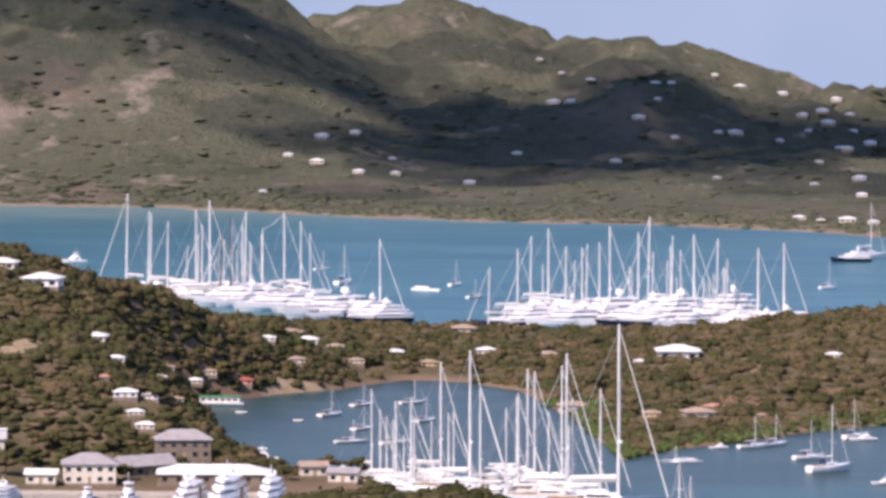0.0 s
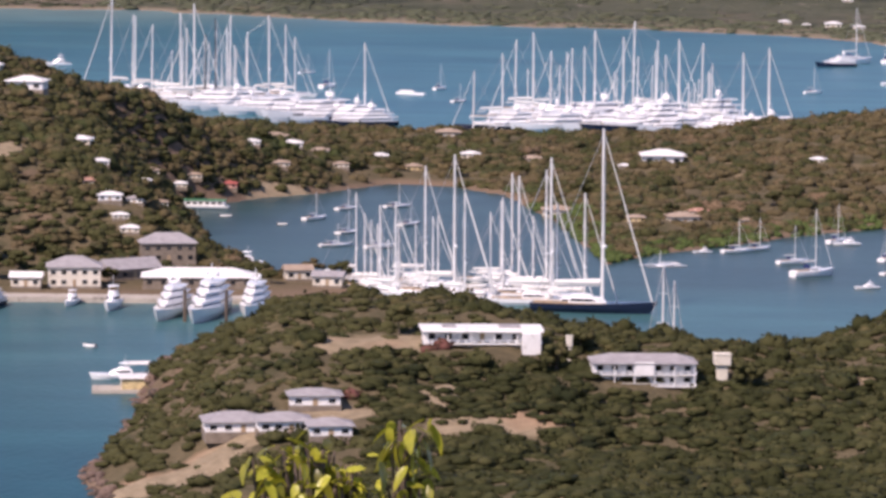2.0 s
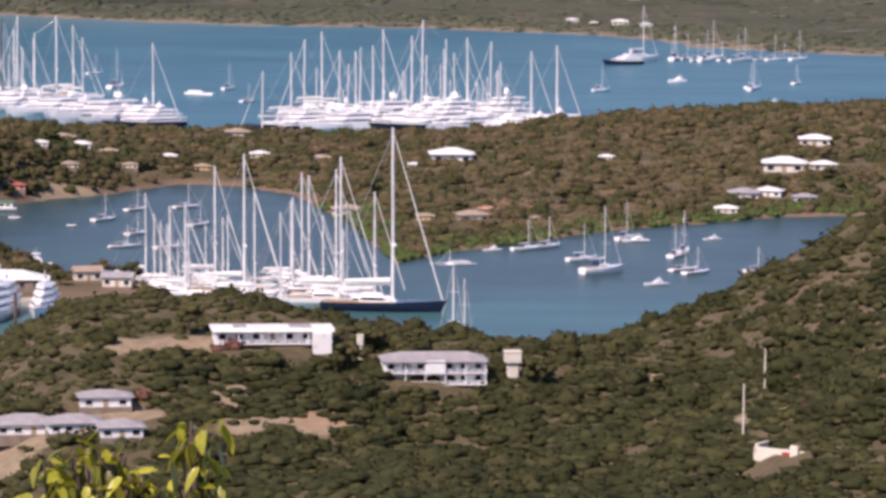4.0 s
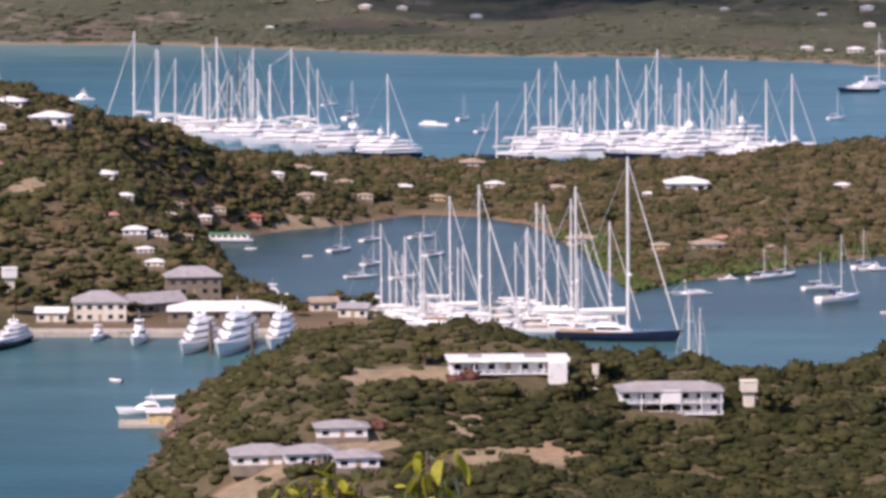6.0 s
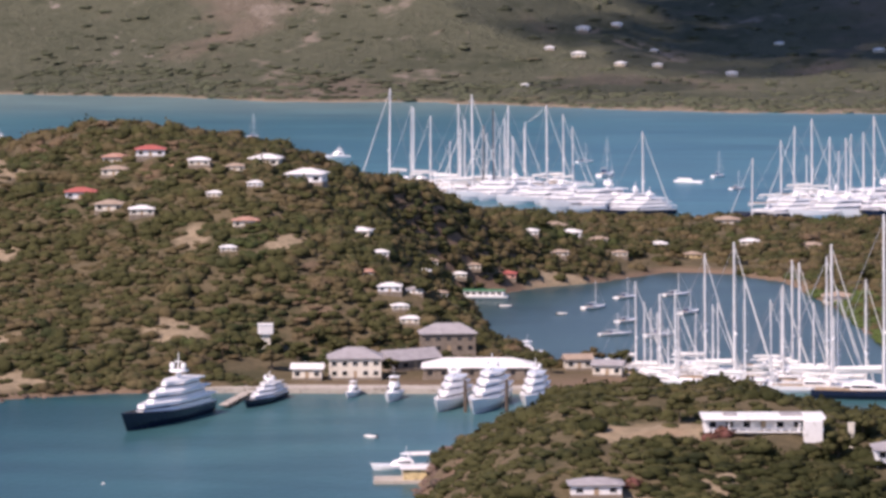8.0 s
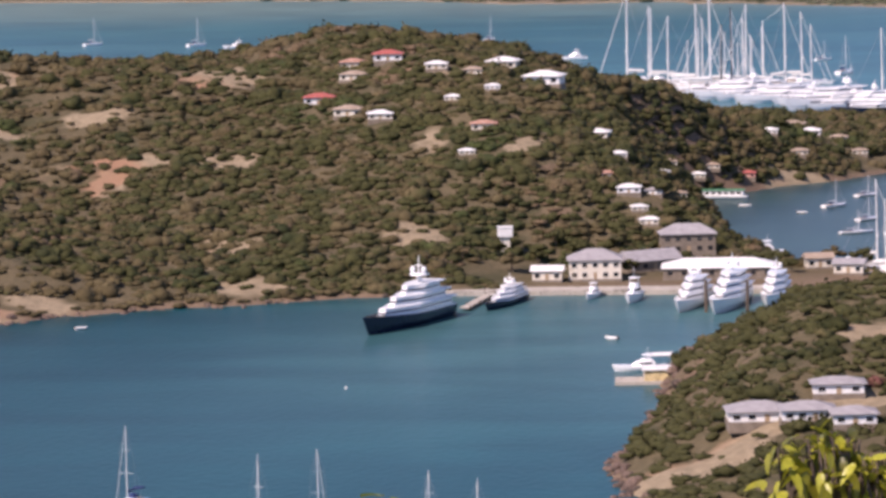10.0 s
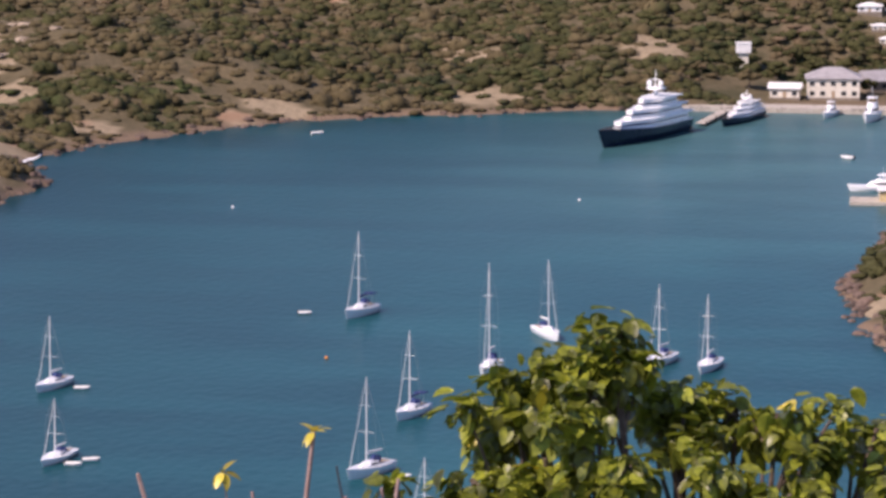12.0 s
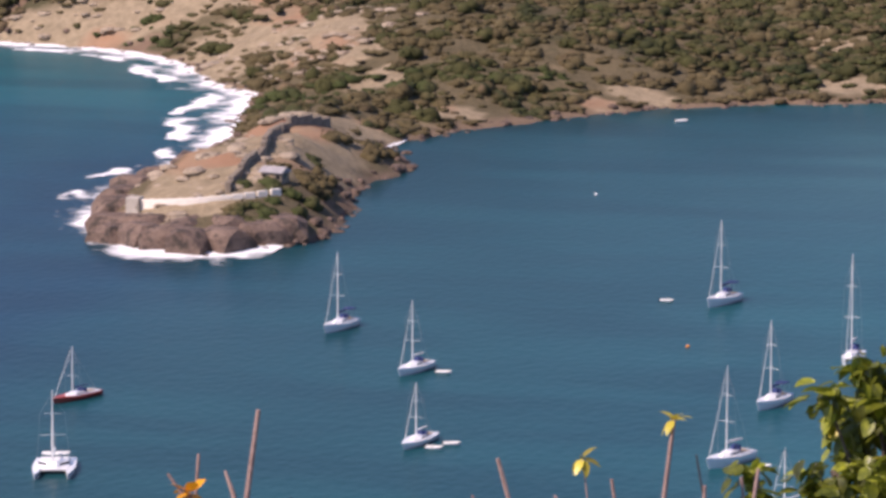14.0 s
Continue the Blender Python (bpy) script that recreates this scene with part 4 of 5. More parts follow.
for spots, group in ((INNER, "boats moored in the inner harbour"), (MOORED, "boats moored in the far bay"), (MARINA, "yachts at the far marina")):
    place(small, [(x, y, r2.uniform(20, 70), 1.0 if h < 14 else h / 16, h / 16 / (1.0 if h < 14 else h / 16)) for x, y, h in spots], group)
ANCHORED = [(-265, 656, 10), (-240, 738, 16), (-192, 634, 11), (-136, 632, 17), (-139, 683, 16), (-171, 787, 18), (-132, 725, 22), (-128, 768, 16), (-101, 742, 16), (-91, 738, 15), (-119, 597, 11), (-212, 698, 14)]
for k, (x, y, h) in enumerate(ANCHORED):
    kind = red_small if k == 0 else blue_small if k in (1, 4, 5) else small
    place(kind, [(x, y, (250, 258, 262, 246, 256, 252, 268, 300, 255, 262, 250, 258, 252)[k % 13], 1, h / 16)], "boats anchored in the harbour")
cat = catamaran("white sailing catamaran at anchor")
place(cat, [(-245, 596, 288, 0.95, 0.75), (79, 1275, 200, 1.0, 0.25)], "catamarans")
low_motor = motor_yacht("long white two-deck motor yacht moored stern-to", 46, None, 2, 0.95)
motor = motor_yacht("white three-deck motor yacht moored stern-to")
navy_motor = motor_yacht("navy-hulled motor yacht with white decks, moored stern-to", 50, navy_paint, 3, 0.70)
FLEET_LEFT = [(-118 + 8.5 * k, 2000 - 11 * k) for k in range(11)]
FLEET_RIGHT = [(36 + 10 * k, 1868 + 9 * math.sin(k * 2.1)) for k in range(13)] + [(55 + 14 * k, 1925 + 5 * math.sin(k * 1.3)) for k in range(7)]
for k, (x, y) in enumerate(FLEET_LEFT + FLEET_RIGHT):
    place(navy_motor if k in (9, 10, 11, 12, 17) else low_motor if k % 3 else motor, [(x + r2.uniform(-4, 4), y + r2.uniform(-10, 10), r2.choice((188, 196, 206, 216)), r2.uniform(0.6, 1.05), r2.uniform(0.95, 1.25))], "motor yachts in the far bay")
MORE_LEFT = [(r2.uniform(-135, -72), r2.uniform(2010, 2100), r2.uniform(22, 40)) for _ in range(12)]
MORE_RIGHT = [(r2.uniform(36, 150), r2.uniform(1900, 2010), r2.uniform(18, 36)) for _ in range(14)]
for x, y, h in MORE_LEFT + MORE_RIGHT:
    s = (h / 44) ** 0.7
    place(white_sail, [(x, y, r2.choice((172, 8, 200, -12)), s, h / 44 / s)], "yachts in the far bay")
for x, y, h in [(r2.uniform(-20, 45), r2.uniform(1165, 1225), r2.uniform(16, 30)) for _ in range(9)]:
    s = (h / 44) ** 0.75
    place(white_sail, [(x, y, r2.uniform(-30, -5), s, h / 44 / s)], "yachts at the dockyard")
place(motor, [(-75, 1128, 262, 0.82, 0.9), (-64, 1126, 262, 0.95, 0.95), (-51, 1138, 265, 0.75, 1.0)], "motor yachts at the quay")
place(navy_motor, [(258, 2440, 196, 0.52, 1.5)], "yachts at the far marina")
place(navy_motor, [(-154, 1088, 251, 0.95, 1.35), (-131, 1134, 258, 0.62, 0.95)], "motor yachts at the quay")
launch = motor_boat("small white motorboat moored at the quay")
place(launch, [(-106, 1150, 262, 0.9, 0.9), (-93, 1142, 265, 1.15, 1.1), (95, 1318, 200, 0.5, 0.7), (140, 1216, 200, 0.6, 0.7), (148, 1350, 190, 0.7, 0.7), (176, 1357, 200, 0.5, 0.7), (-60, 1261, 190, 1.0, 0.9), (-225, 2348, 200, 1.2, 1),
               (270, 2255, 200, 0.8, 0.8), (272, 2268, 200, 0.8, 0.8), (299, 2064, 200, 0.8, 0.8), (-470, 2544, 200, 1.2, 0.8), (-79, 992, 190, 1.0, 0.8)], "motorboats")
tender = dinghy("small pale inflatable dinghy on the water")
place(tender, [(-248, 1083, 30, 1.0, 1), (-183, 786, 10, 0.75, 1), (-186, 634, 20, 0.8, 1), (-188, 630, 5, 0.8, 1), (-206, 697, 10, 0.8, 1), (-130, 630, 8, 0.8, 1), (-92, 1053, 150, 1.1, 1), (-52, 1395, 0, 1, 1), (-74, 1422, 0, 1.2, 1)], "dinghies")
gone(low_motor, white_sail, navy_sail, black_mast, ketch, small, blue_small, red_small, cat, motor, navy_motor, launch, tender)


# ---- buildings ----
def roof_form(w, d, z, rise, over, kind):
    """A hipped, gabled or low flat roof with eaves and thickness."""
    a, b = w / 2 + over, d / 2 + over
    if kind == "flat":
        return joined(block(-a, a, -b, b, z, z + 0.35, 0.05), block(-a, a, -b, -b + 0.25, z + 0.35, z + 0.6, 0.03))
    ridge = max(0.1, w / 2 - (d / 2 if kind == "hip" else -over))
    bm = bmesh.new()
    low = [bm.verts.new(p) for p in ((-a, -b, z), (a, -b, z), (a, b, z), (-a, b, z))]
    mid = [bm.verts.new(p) for p in ((-a, -b, z + 0.25), (a, -b, z + 0.25), (a, b, z + 0.25), (-a, b, z + 0.25))]
    top = [bm.verts.new(p) for p in ((-ridge, 0, z + rise), (ridge, 0, z + rise))]
    bm.faces.new(low[::-1])
    for i in range(4):
        bm.faces.new((low[i], low[(i + 1) % 4], mid[(i + 1) % 4], mid[i]))
    bm.faces.new((mid[0], mid[1], top[1], top[0]))
    bm.faces.new((mid[1], mid[2], top[1]))
    bm.faces.new((mid[2], mid[3], top[0], top[1]))
    bm.faces.new((mid[3], mid[0], top[0]))
    return bm


def house(label, w=12.0, d=8.0, storeys=1, walls=None, roofing=None, kind="hip", porch=False, windows=4, category="house", rise=None):
    """A house with its front towards -y: walls, roof, shuttered windows, door, plinth, and a porch where it has one."""
    h = thing("house", label, category)
    tall = 3.0 * storeys
    part("plinth", block(-w / 2 - 0.2, w / 2 + 0.2, -d / 2 - 0.2, d / 2 + 0.2, -3.0, 0.25, 0.05), stone_wall, h)
    part("wall", block(-w / 2, w / 2, -d / 2, d / 2, 0.2, tall, 0.04), walls or white_wall, h)
    part("roof", roof_form(w, d, tall, rise or d * 0.3, 0.7, kind), roofing or grey_shingle, h)
    for s in range(storeys):
        for k in range(windows):
            x = -w / 2 + w * (k + 0.5) / windows
            if s == 0 and k == windows // 2:
                part("door", block(x - 0.55, x + 0.55, -d / 2 - 0.06, -d / 2 + 0.05, 0.25, 2.35, 0.02), teak, h)
                continue
            q = part("window", block(x - 0.75, x + 0.75, -d / 2 - 0.03, -d / 2 + 0.05, 0.95 + 3 * s, 2.25 + 3 * s), dark_glass, h)
            part("window_sill", block(x - 0.9, x + 0.9, -d / 2 - 0.14, -d / 2 + 0.02, 0.83 + 3 * s, 0.95 + 3 * s, 0.02), walls or white_wall, q)
    for side in (-1, 1):
        part("window", block(side * w / 2 - 0.04, side * w / 2 + 0.04, -0.7, 0.7, 1.0, 2.2), dark_glass, h)
    if porch:
        for s in range(storeys):
            part("porch_floor", block(-w / 2, w / 2, -d / 2 - 2.4, -d / 2 - 0.1, 3 * s + 0.0, 3 * s + 0.22, 0.03), white_wall, h)
            part("railing", joined(block(-w / 2, w / 2, -d / 2 - 2.4, -d / 2 - 2.3, 3 * s + 0.95, 3 * s + 1.05), *[block(-w / 2 + w * k / 14 - 0.2, -w / 2 + w * k / 14 + 0.2, -d / 2 - 2.38, -d / 2 - 2.32, 3 * s + 0.2, 3 * s + 0.95) for k in range(15)]), white_paint, h)
        for k in range(6):
            x = -w / 2 + 0.2 + (w - 0.4) * k / 5
            part("post", block(x - 0.14, x + 0.14, -d / 2 - 2.4, -d / 2 - 2.12, 0.1, tall, 0.02), white_paint, h)
        part("porch_roof", loft([[(-w / 2 - 0.5, -d / 2 - 2.9, tall - 0.05), (w / 2 + 0.5, -d / 2 - 2.9, tall - 0.05), (w / 2 + 0.5, -d / 2 - 2.9, tall + 0.1), (-w / 2 - 0.5, -d / 2 - 2.9, tall + 0.1)],
                                 [(-w / 2 - 0.5, -d / 2 - 0.4, tall + 0.35), (w / 2 + 0.5, -d / 2 - 0.4, tall + 0.35), (w / 2 + 0.5, -d / 2 - 0.4, tall + 0.5), (-w / 2 - 0.5, -d / 2 - 0.4, tall + 0.5)]]), roofing or grey_shingle, h)
    return h


def settle(h, x, y, turn, s=1.0, lift=0.3, tall=1.0):
    h.matrix_basis = pose(x, y, ground(x, y) + lift, 0, 0, turn) @ Matrix.Diagonal((s, s, s * tall, 1))
    return h


def settle_copy(proto, spots, group, lift=0.3):
    for x, y, turn, s in spots:
        c = copy_thing(proto, pose(x, y, ground(x, y) + lift, 0, 0, turn) @ Matrix.Diagonal((s, s, s * 0.8, 1)))
        c["group"] = group


# the near headland
long_house = settle(house("long low white house with a flat white roof and open front", 27, 9, 1, white_wall, white_roof, "flat", True, 7), 13, 886, 3, 1, 1.2)
part("wing", block(9, 13.2, -9.5, -4.6, -2, 3.0, 0.05), white_wall, long_house)
part("roof_lantern", block(-9, -6, -2, 1.5, 3.3, 3.9, 0.1), grey_shingle, long_house)
part("roof_lantern", block(4, 9, -2.5, 2, 3.3, 3.8, 0.1), grey_shingle, long_house)
grey_house = settle(house("two-storey white house with grey shingle roof and deep verandas", 26, 9, 2, white_wall, grey_shingle, "hip", True, 7, rise=1.9), 49, 862, 3, 0.88, -1.6)
part("gable", block(-2.4, 2.4, -7.2, -4.4, 2.9, 6.3, 0.05), white_wall, grey_house)
settle(house("low white villa pavilion under a broad grey hipped roof", 13, 9, 1, white_wall, grey_shingle, "hip", False, 4, rise=2.6), -41, 828, 8, 1, 0.9, 0.75)
settle(house("white villa wing with a grey shingle roof", 11, 8, 1, white_wall, grey_shingle, "hip", False, 4, rise=2.2), -30, 818, 8, 1, 0.9, 0.75)
settle(house("small white villa wing with a grey shingle roof", 9, 7, 1, white_wall, grey_shingle, "hip", False, 3, rise=2.0), -20, 812, 8, 1, 0.9, 0.75)
settle(house("small white cottage with a grey hipped roof", 11, 7, 1, white_wall, grey_shingle, "hip", False, 3, rise=1.8), -24, 838, 6, 1, 0.5, 0.75)


def tower(label, w, h, m):
    t = thing("water_tank_tower", label, "tower")
    part("shaft", block(-w * 0.32, w * 0.32, -w * 0.32, w * 0.32, -1, h * 0.62, 0.05), cream_wall, t)
    part("tank", block(-w / 2, w / 2, -w / 2, w / 2, h * 0.6, h, 0.12), m, t)
    part("cap", block(-w * 0.54, w * 0.54, -w * 0.54, w * 0.54, h, h + 0.2, 0.04), m, t)
    return t


settle(tower("pale pink tank tower beside the verandaed house", 3.6, 6.0, cream_wall), 67, 862, 5)
settle(tower("thin pale chimney tower behind the house", 1.4, 6.0, cream_wall), 33, 874, 5)
settle(tower("white tank on a dark stand above the quay", 4.6, 7.5, white_wall), -139, 1211, 10)

# walled ruin and poles on the slope
ruin = thing("ruin", "roofless pale stone ruin with a faded red door", "ruin")
part("wall", joined(block(-7, 7, -0.3, 0.3, -2, 2.2, 0.08), block(-7, -6.2, 0.3, 5, -2, 2.8, 0.08), block(2.5, 4.5, -1.2, -0.3, -2, 3.4, 0.1)), cream_wall, ruin)
part("door", block(0.2, 2.1, -0.42, -0.2, -0.6, 1.7, 0.03), red_paint, ruin)
settle(ruin, 111, 744, -38, 0.9, -0.9)


def pole(label, h):
    p = thing("utility_pole", label, "pole")
    part("post", tube((0, 0, -1), (0, 0, h), 0.22, 0.16, 8), cream_wall, p)
    part("crossarm", block(-0.9, 0.9, -0.08, 0.08, h - 0.9, h - 0.7, 0.02), bark, p)
    return p


settle(pole("pale wooden utility pole among the scrub", 11), 107, 771, 20)
settle(pole("pale wooden utility pole on the slope", 9), 118, 818, 25)

# houses on the harbour hill, in the town and on the eastern shore
KINDS = {"white": ("white-walled house with a white metal roof", white_wall, white_roof), "red": ("white-walled house with a red metal roof", white_wall, red_roof),
         "brown": ("house with cream walls and a weathered brown roof", cream_wall, brown_roof), "pink": ("pink-walled house with a red and white roof", pink_wall, red_roof),
         "ochre": ("ochre-walled house with a brown roof", ochre_wall, brown_roof), "cream": ("cream house with a pale roof", cream_wall, white_roof), "tiled": ("cream house with a faded terracotta roof", cream_wall, tiled_roof), "grey": ("white house with a grey roof", white_wall, grey_shingle)}
first = {}
for spots, group in ((HILL_HOUSES, "houses on the harbour hill"), (TOWN_HOUSES, "houses by the inner harbour"), (EAST_HOUSES, "houses on the eastern shore")):
    for x, y, turn, w, kind in spots:
        if kind not in first:
            words, walls, roofing = KINDS[kind]
            first[kind] = house(words, 10, 7.5, 1, walls, roofing, "hip", False, 3, rise=1.9)
        settle_copy(first[kind], [(x, y, turn, w / 11.2)], group, -0.7)

# scattered houses on the far hills
FAR_WHITE = [(-135, 3349), (-108, 3422), (-79, 3447), (-149, 3189), (22, 3280), (139, 3677), (197, 3619), (212, 3618), (267, 3823), (290, 3797), (334, 3825), (374, 3693), (379, 3612), (351, 3591), (331, 3512), (373, 3524), (384, 3483), (350, 3253), (311, 3241), (342, 3158),
             (118, 3606), (207, 3466), (303, 3491), (357, 3470), (113, 3734)]
FAR_BROWN = [(-72, 3287), (-45, 3376), (-109, 3318), (-41, 3296), (93, 3807), (197, 3571), (350, 3527), (359, 3437), (327, 3368), (103, 3647), (247, 3487), (263, 3494), (332, 3585), (65, 3431), (150, 3373), (231, 3264), (177, 3524), (271, 2940), (304, 2904), (285, 2915), (322, 2890)]
r3 = random.Random(9)
settle_copy(first["white"], [(x, y, r3.uniform(-20, 20), r3.uniform(0.6, 1.15)) for x, y in FAR_WHITE], "houses on the far hills", 0.2)
settle_copy(first["cream"], [(x, y, r3.uniform(-20, 20), r3.uniform(0.6, 1.2)) for x, y in FAR_BROWN], "houses on the far hills", 0.2)
gone(*first.values())

# the dockyard
settle(house("long stone boathouse with a white roof on the quay", 34, 13, 1, stone_wall, white_roof, "hip", False, 8, "boathouse", 2.6), -70, 1186, 3, 1, 0.4)
settle(house("two-storey stone dockyard building with grey shingle roof", 16, 11, 2, cream_wall, grey_shingle, "hip", False, 5, "building", 3.2), -108, 1182, 6, 1, 0.3)
settle(house("stone dockyard store with a grey gabled roof", 18, 9, 1, stone_wall, grey_shingle, "gable", False, 5, "building", 3.2), -93, 1202, 35, 1, 0.3)
settle(house("long dockyard store with a grey shingle roof", 17, 9, 2, stone_wall, grey_shingle, "hip", False, 5, "building", 3.2), -82, 1222, 10, 1, 0.2)
settle(house("low dockyard shed with a pale roof", 9, 6, 1, cream_wall, white_roof, "gable", False, 3, "shed", 1.6), -122, 1176, 0, 1, 0.3)
settle(house("small quay shed with a brown roof", 8, 6, 1, cream_wall, brown_roof, "gable", False, 3, "shed", 1.6), -40, 1206, 12, 1, 0.3)
settle(house("small quay shed with a grey roof", 9, 6, 1, cream_wall, grey_shingle, "gable", False, 3, "shed", 1.6), -30, 1194, -8, 1, 0.3)
quay = tagged(new("quay"), "pale stone quay wall along the dockyard", "quay", kind="structure")
for k in range(34):
    x = -150 + 3.05 * k
    part("stone", block(x - 1.5, x + 1.5, 1155.2 + 0.1 * (k % 3), 1158.6, -1.5, 1.55 + 0.06 * (k % 2), 0.08), pale_concrete, quay)
part("quay_edge", block(-151.5, -47, 1158.4, 1166, -1.5, 1.42, 0.05), pale_concrete, quay)
pier = thing("pier", "low wooden pier beside the moored motor yachts", "pier")
part("deck", block(-1.5, 1.5, -18, 18, 0.9, 1.15, 0.03), pale_concrete, pier)
for k in range(6):
    part("pile", tube((-1.3 if k % 2 else 1.3, -16 + 6.4 * k, -3), (-1.3 if k % 2 else 1.3, -16 + 6.4 * k, 1.5), 0.2), bark, pier)
pier.matrix_basis = pose(-139, 1136, 0, 0, 0, -6)
for x, y in ((-69.5, 1112), (-57.5, 1112)):
    p = thing("mooring_pile", "tall dark wooden mooring pile between yachts", "pile")
    part("post", tube((0, 0, -3), (0, 0, 9), 0.55, 0.45, 8), bark, p)
    part("cap", tube((0, 0, 9), (0, 0, 9.4), 0.6, 0.2, 8), bark, p)
    p.matrix_basis = pose(x, y, 0)
# jetty below the headland
jetty = thing("jetty", "pale concrete jetty with an ochre boathouse wall", "jetty")
part("platform", block(-7, 6, -4.5, 4.5, -2, 0.9, 0.08), pale_concrete, jetty)
part("apron", block(0, 7, 4.5, 16, -2, 1.1, 0.08), pale_concrete, jetty)
part("wall", block(0.5, 6.5, -3.6, 3.4, 0.9, 3.6, 0.05), ochre_wall, jetty)
part("roof", block(-0.2, 7.2, -4.2, 4.0, 3.6, 3.95, 0.08), white_roof, jetty)
jetty.matrix_basis = pose(-77, 970, 0, 0, 0, 4)
shelter = thing("boat_shelter", "white-roofed boat shelter on the jetty", "shelter")
part("roof", roof_form(6.4, 4, 2.2, 0.7, 0.3, "gable"), white_roof, shelter)
for sx in (-2.9, 2.9):
    for sy in (-1.7, 1.7):
        part("post", tube((sx, sy, -1.5), (sx, sy, 2.3), 0.12), white_paint, shelter)
shelter.matrix_basis = pose(-75, 1001, 0.6, 0, 0, 15)
# ferry at the inner shore
ferry = thing("ferry", "long low white ferry with a green roof at the shore", "ferry")
part("hull", hull_form(25, 5.5, 1.4, 0.6, 0.3, 0.9), gel_coat, ferry)
part("cabin", block(-11, 7, -2.2, 2.2, 1.3, 3.2, 0.1), white_paint, ferry)
for k in range(7):
    part("window", block(-10.2 + 2.4 * k, -8.5 + 2.4 * k, -2.25, 2.25, 1.9, 2.75), dark_glass, ferry)
part("roof", block(-11.5, 7.8, -2.5, 2.5, 3.2, 3.5, 0.08), green_paint, ferry)
ferry.matrix_basis = pose(-87, 1455, 0, 0, 0, 176)
# pontoon in the far bay, buoys
pontoon = thing("pontoon", "long white pontoon floating in the far bay", "pontoon")
part("float", block(-9, 9, -1.6, 1.6, -0.3, 1.0, 0.15), white_paint, pontoon)
part("cover", slab(-7, 2, 1.2, 1.0, 1.1, 2.2, 0.6, 0.3, 0.2), white_canvas, pontoon)
pontoon.matrix_basis = pose(-9, 2126, 0, 0, 0, -30)
for x, y, m, words in ((-236, 935, white_paint, "white mooring buoy afloat in the harbour"), (-152, 962, white_paint, "white mooring buoy afloat in the harbour"), (-167, 736, orange_paint, "orange mooring buoy afloat in the harbour")):
    b = thing("buoy", words, "buoy", "mooring buoys")
    part("float", ball(0, 0, 0.2, 0.4, 0.8), m, b)
    part("ring", tube((0, 0, 0.4), (0, 0, 0.75), 0.07), steel_rope, b)
    b.matrix_basis = pose(x, y, 0)

# ---- the fort on the point ----
fort = thing("fort_wall", "long low weathered stone rampart running up the point", "fort wall")
line = [(-306, 856), (-309, 876), (-314, 905), (-320, 930), (-326, 955), (-325, 968), (-322, 982)]
for (ax, ay), (bx, by) in zip(line, line[1:]):
    n = max(2, int(math.hypot(bx - ax, by - ay) / 4))
    for k in range(n):
        x, y = ax + (bx - ax) * (k + 0.5) / n, ay + (by - ay) * (k + 0.5) / n
        q = part("stone_course", block(-2.4, 2.4, -0.7, 0.7, -2.0, 1.9 + 0.1 * (k % 2), 0.1), stone_wall, fort)
        q.matrix_basis = pose(x, y, ground(x, y), 0, 0, math.degrees(math.atan2(by - ay, bx - ax)))
parapet = thing("parapet", "low curved limewashed parapet along the rocks of the point", "parapet")
for k in range(14):
    u = k / 13
    x, y, z = -327 + 31.5 * u, 850.5 - 7.5 * u + 17 * u ** 2.6, 6.0 + 2.4 * u
    slope = math.degrees(math.atan2(-7.5 + 44 * u ** 1.6, 31.5))
    q = part("wall_section", block(-1.35, 1.35, -0.45, 0.45, -3.0, 1.5, 0.08), limewash, parapet)
    q.matrix_basis = pose(x, y, z, 0, 0, slope)
part("end_block", block(-329.2, -325.8, 848.6, 852.2, 2.0, 8.2, 0.15), pale_concrete, parapet)
settle(house("small stone guardhouse with a grey roof in the fort", 7.5, 5, 1, stone_wall, grey_shingle, "gable", False, 3, "guardhouse", 1.8), -300, 873, -12, 0.75, 0.1)


# ---- trees round the dockyard and the houses ----
def tree(label, h, r, seed, material):
    """A tree with a tapered trunk, limbs and an uneven crown of leafy clumps."""
    g = random.Random(seed)
    t = thing("tree", label, "tree")
    part("trunk", limb([Vector((0, 0, -0.5)), Vector((0.1, 0.05, h * 0.25)), Vector((-0.05, 0.1, h * 0.5))], 0.3, 0.18), bark, t)
    vs, fs, at = [], [], 0
    for k in range(7):
        a, q = k * 0.9 + g.uniform(-0.3, 0.3), r * g.uniform(0.25, 0.75)
        tip = Vector((math.cos(a) * q, math.sin(a) * q, h * g.uniform(0.55, 0.85)))
        part("limb", limb([Vector((0, 0.05, h * 0.42)), tip * 0.6 + Vector((0, 0, h * 0.2)), tip], 0.12, 0.05), bark, t)
        bv, bf = PLAIN[(seed + k) % 6]
        s = r * g.uniform(0.42, 0.6)
        vs.append(bv * (s, s, s * 0.8) + np.array(tip) - (0, 0, s * 0.4))
        fs.append(bf + at)
        at += len(bv)
    o = new("crown", mesh_of("crown", np.concatenate(vs), np.concatenate(fs), material, True))
    o.parent = t
    return t


def limb(points, r0, r1):
    n = len(points) - 1
    return joined(*[tube(a, b, r0 + (r1 - r0) * k / n, r0 + (r1 - r0) * (k + 1) / n, 6) for k, (a, b) in enumerate(zip(points, points[1:]))])


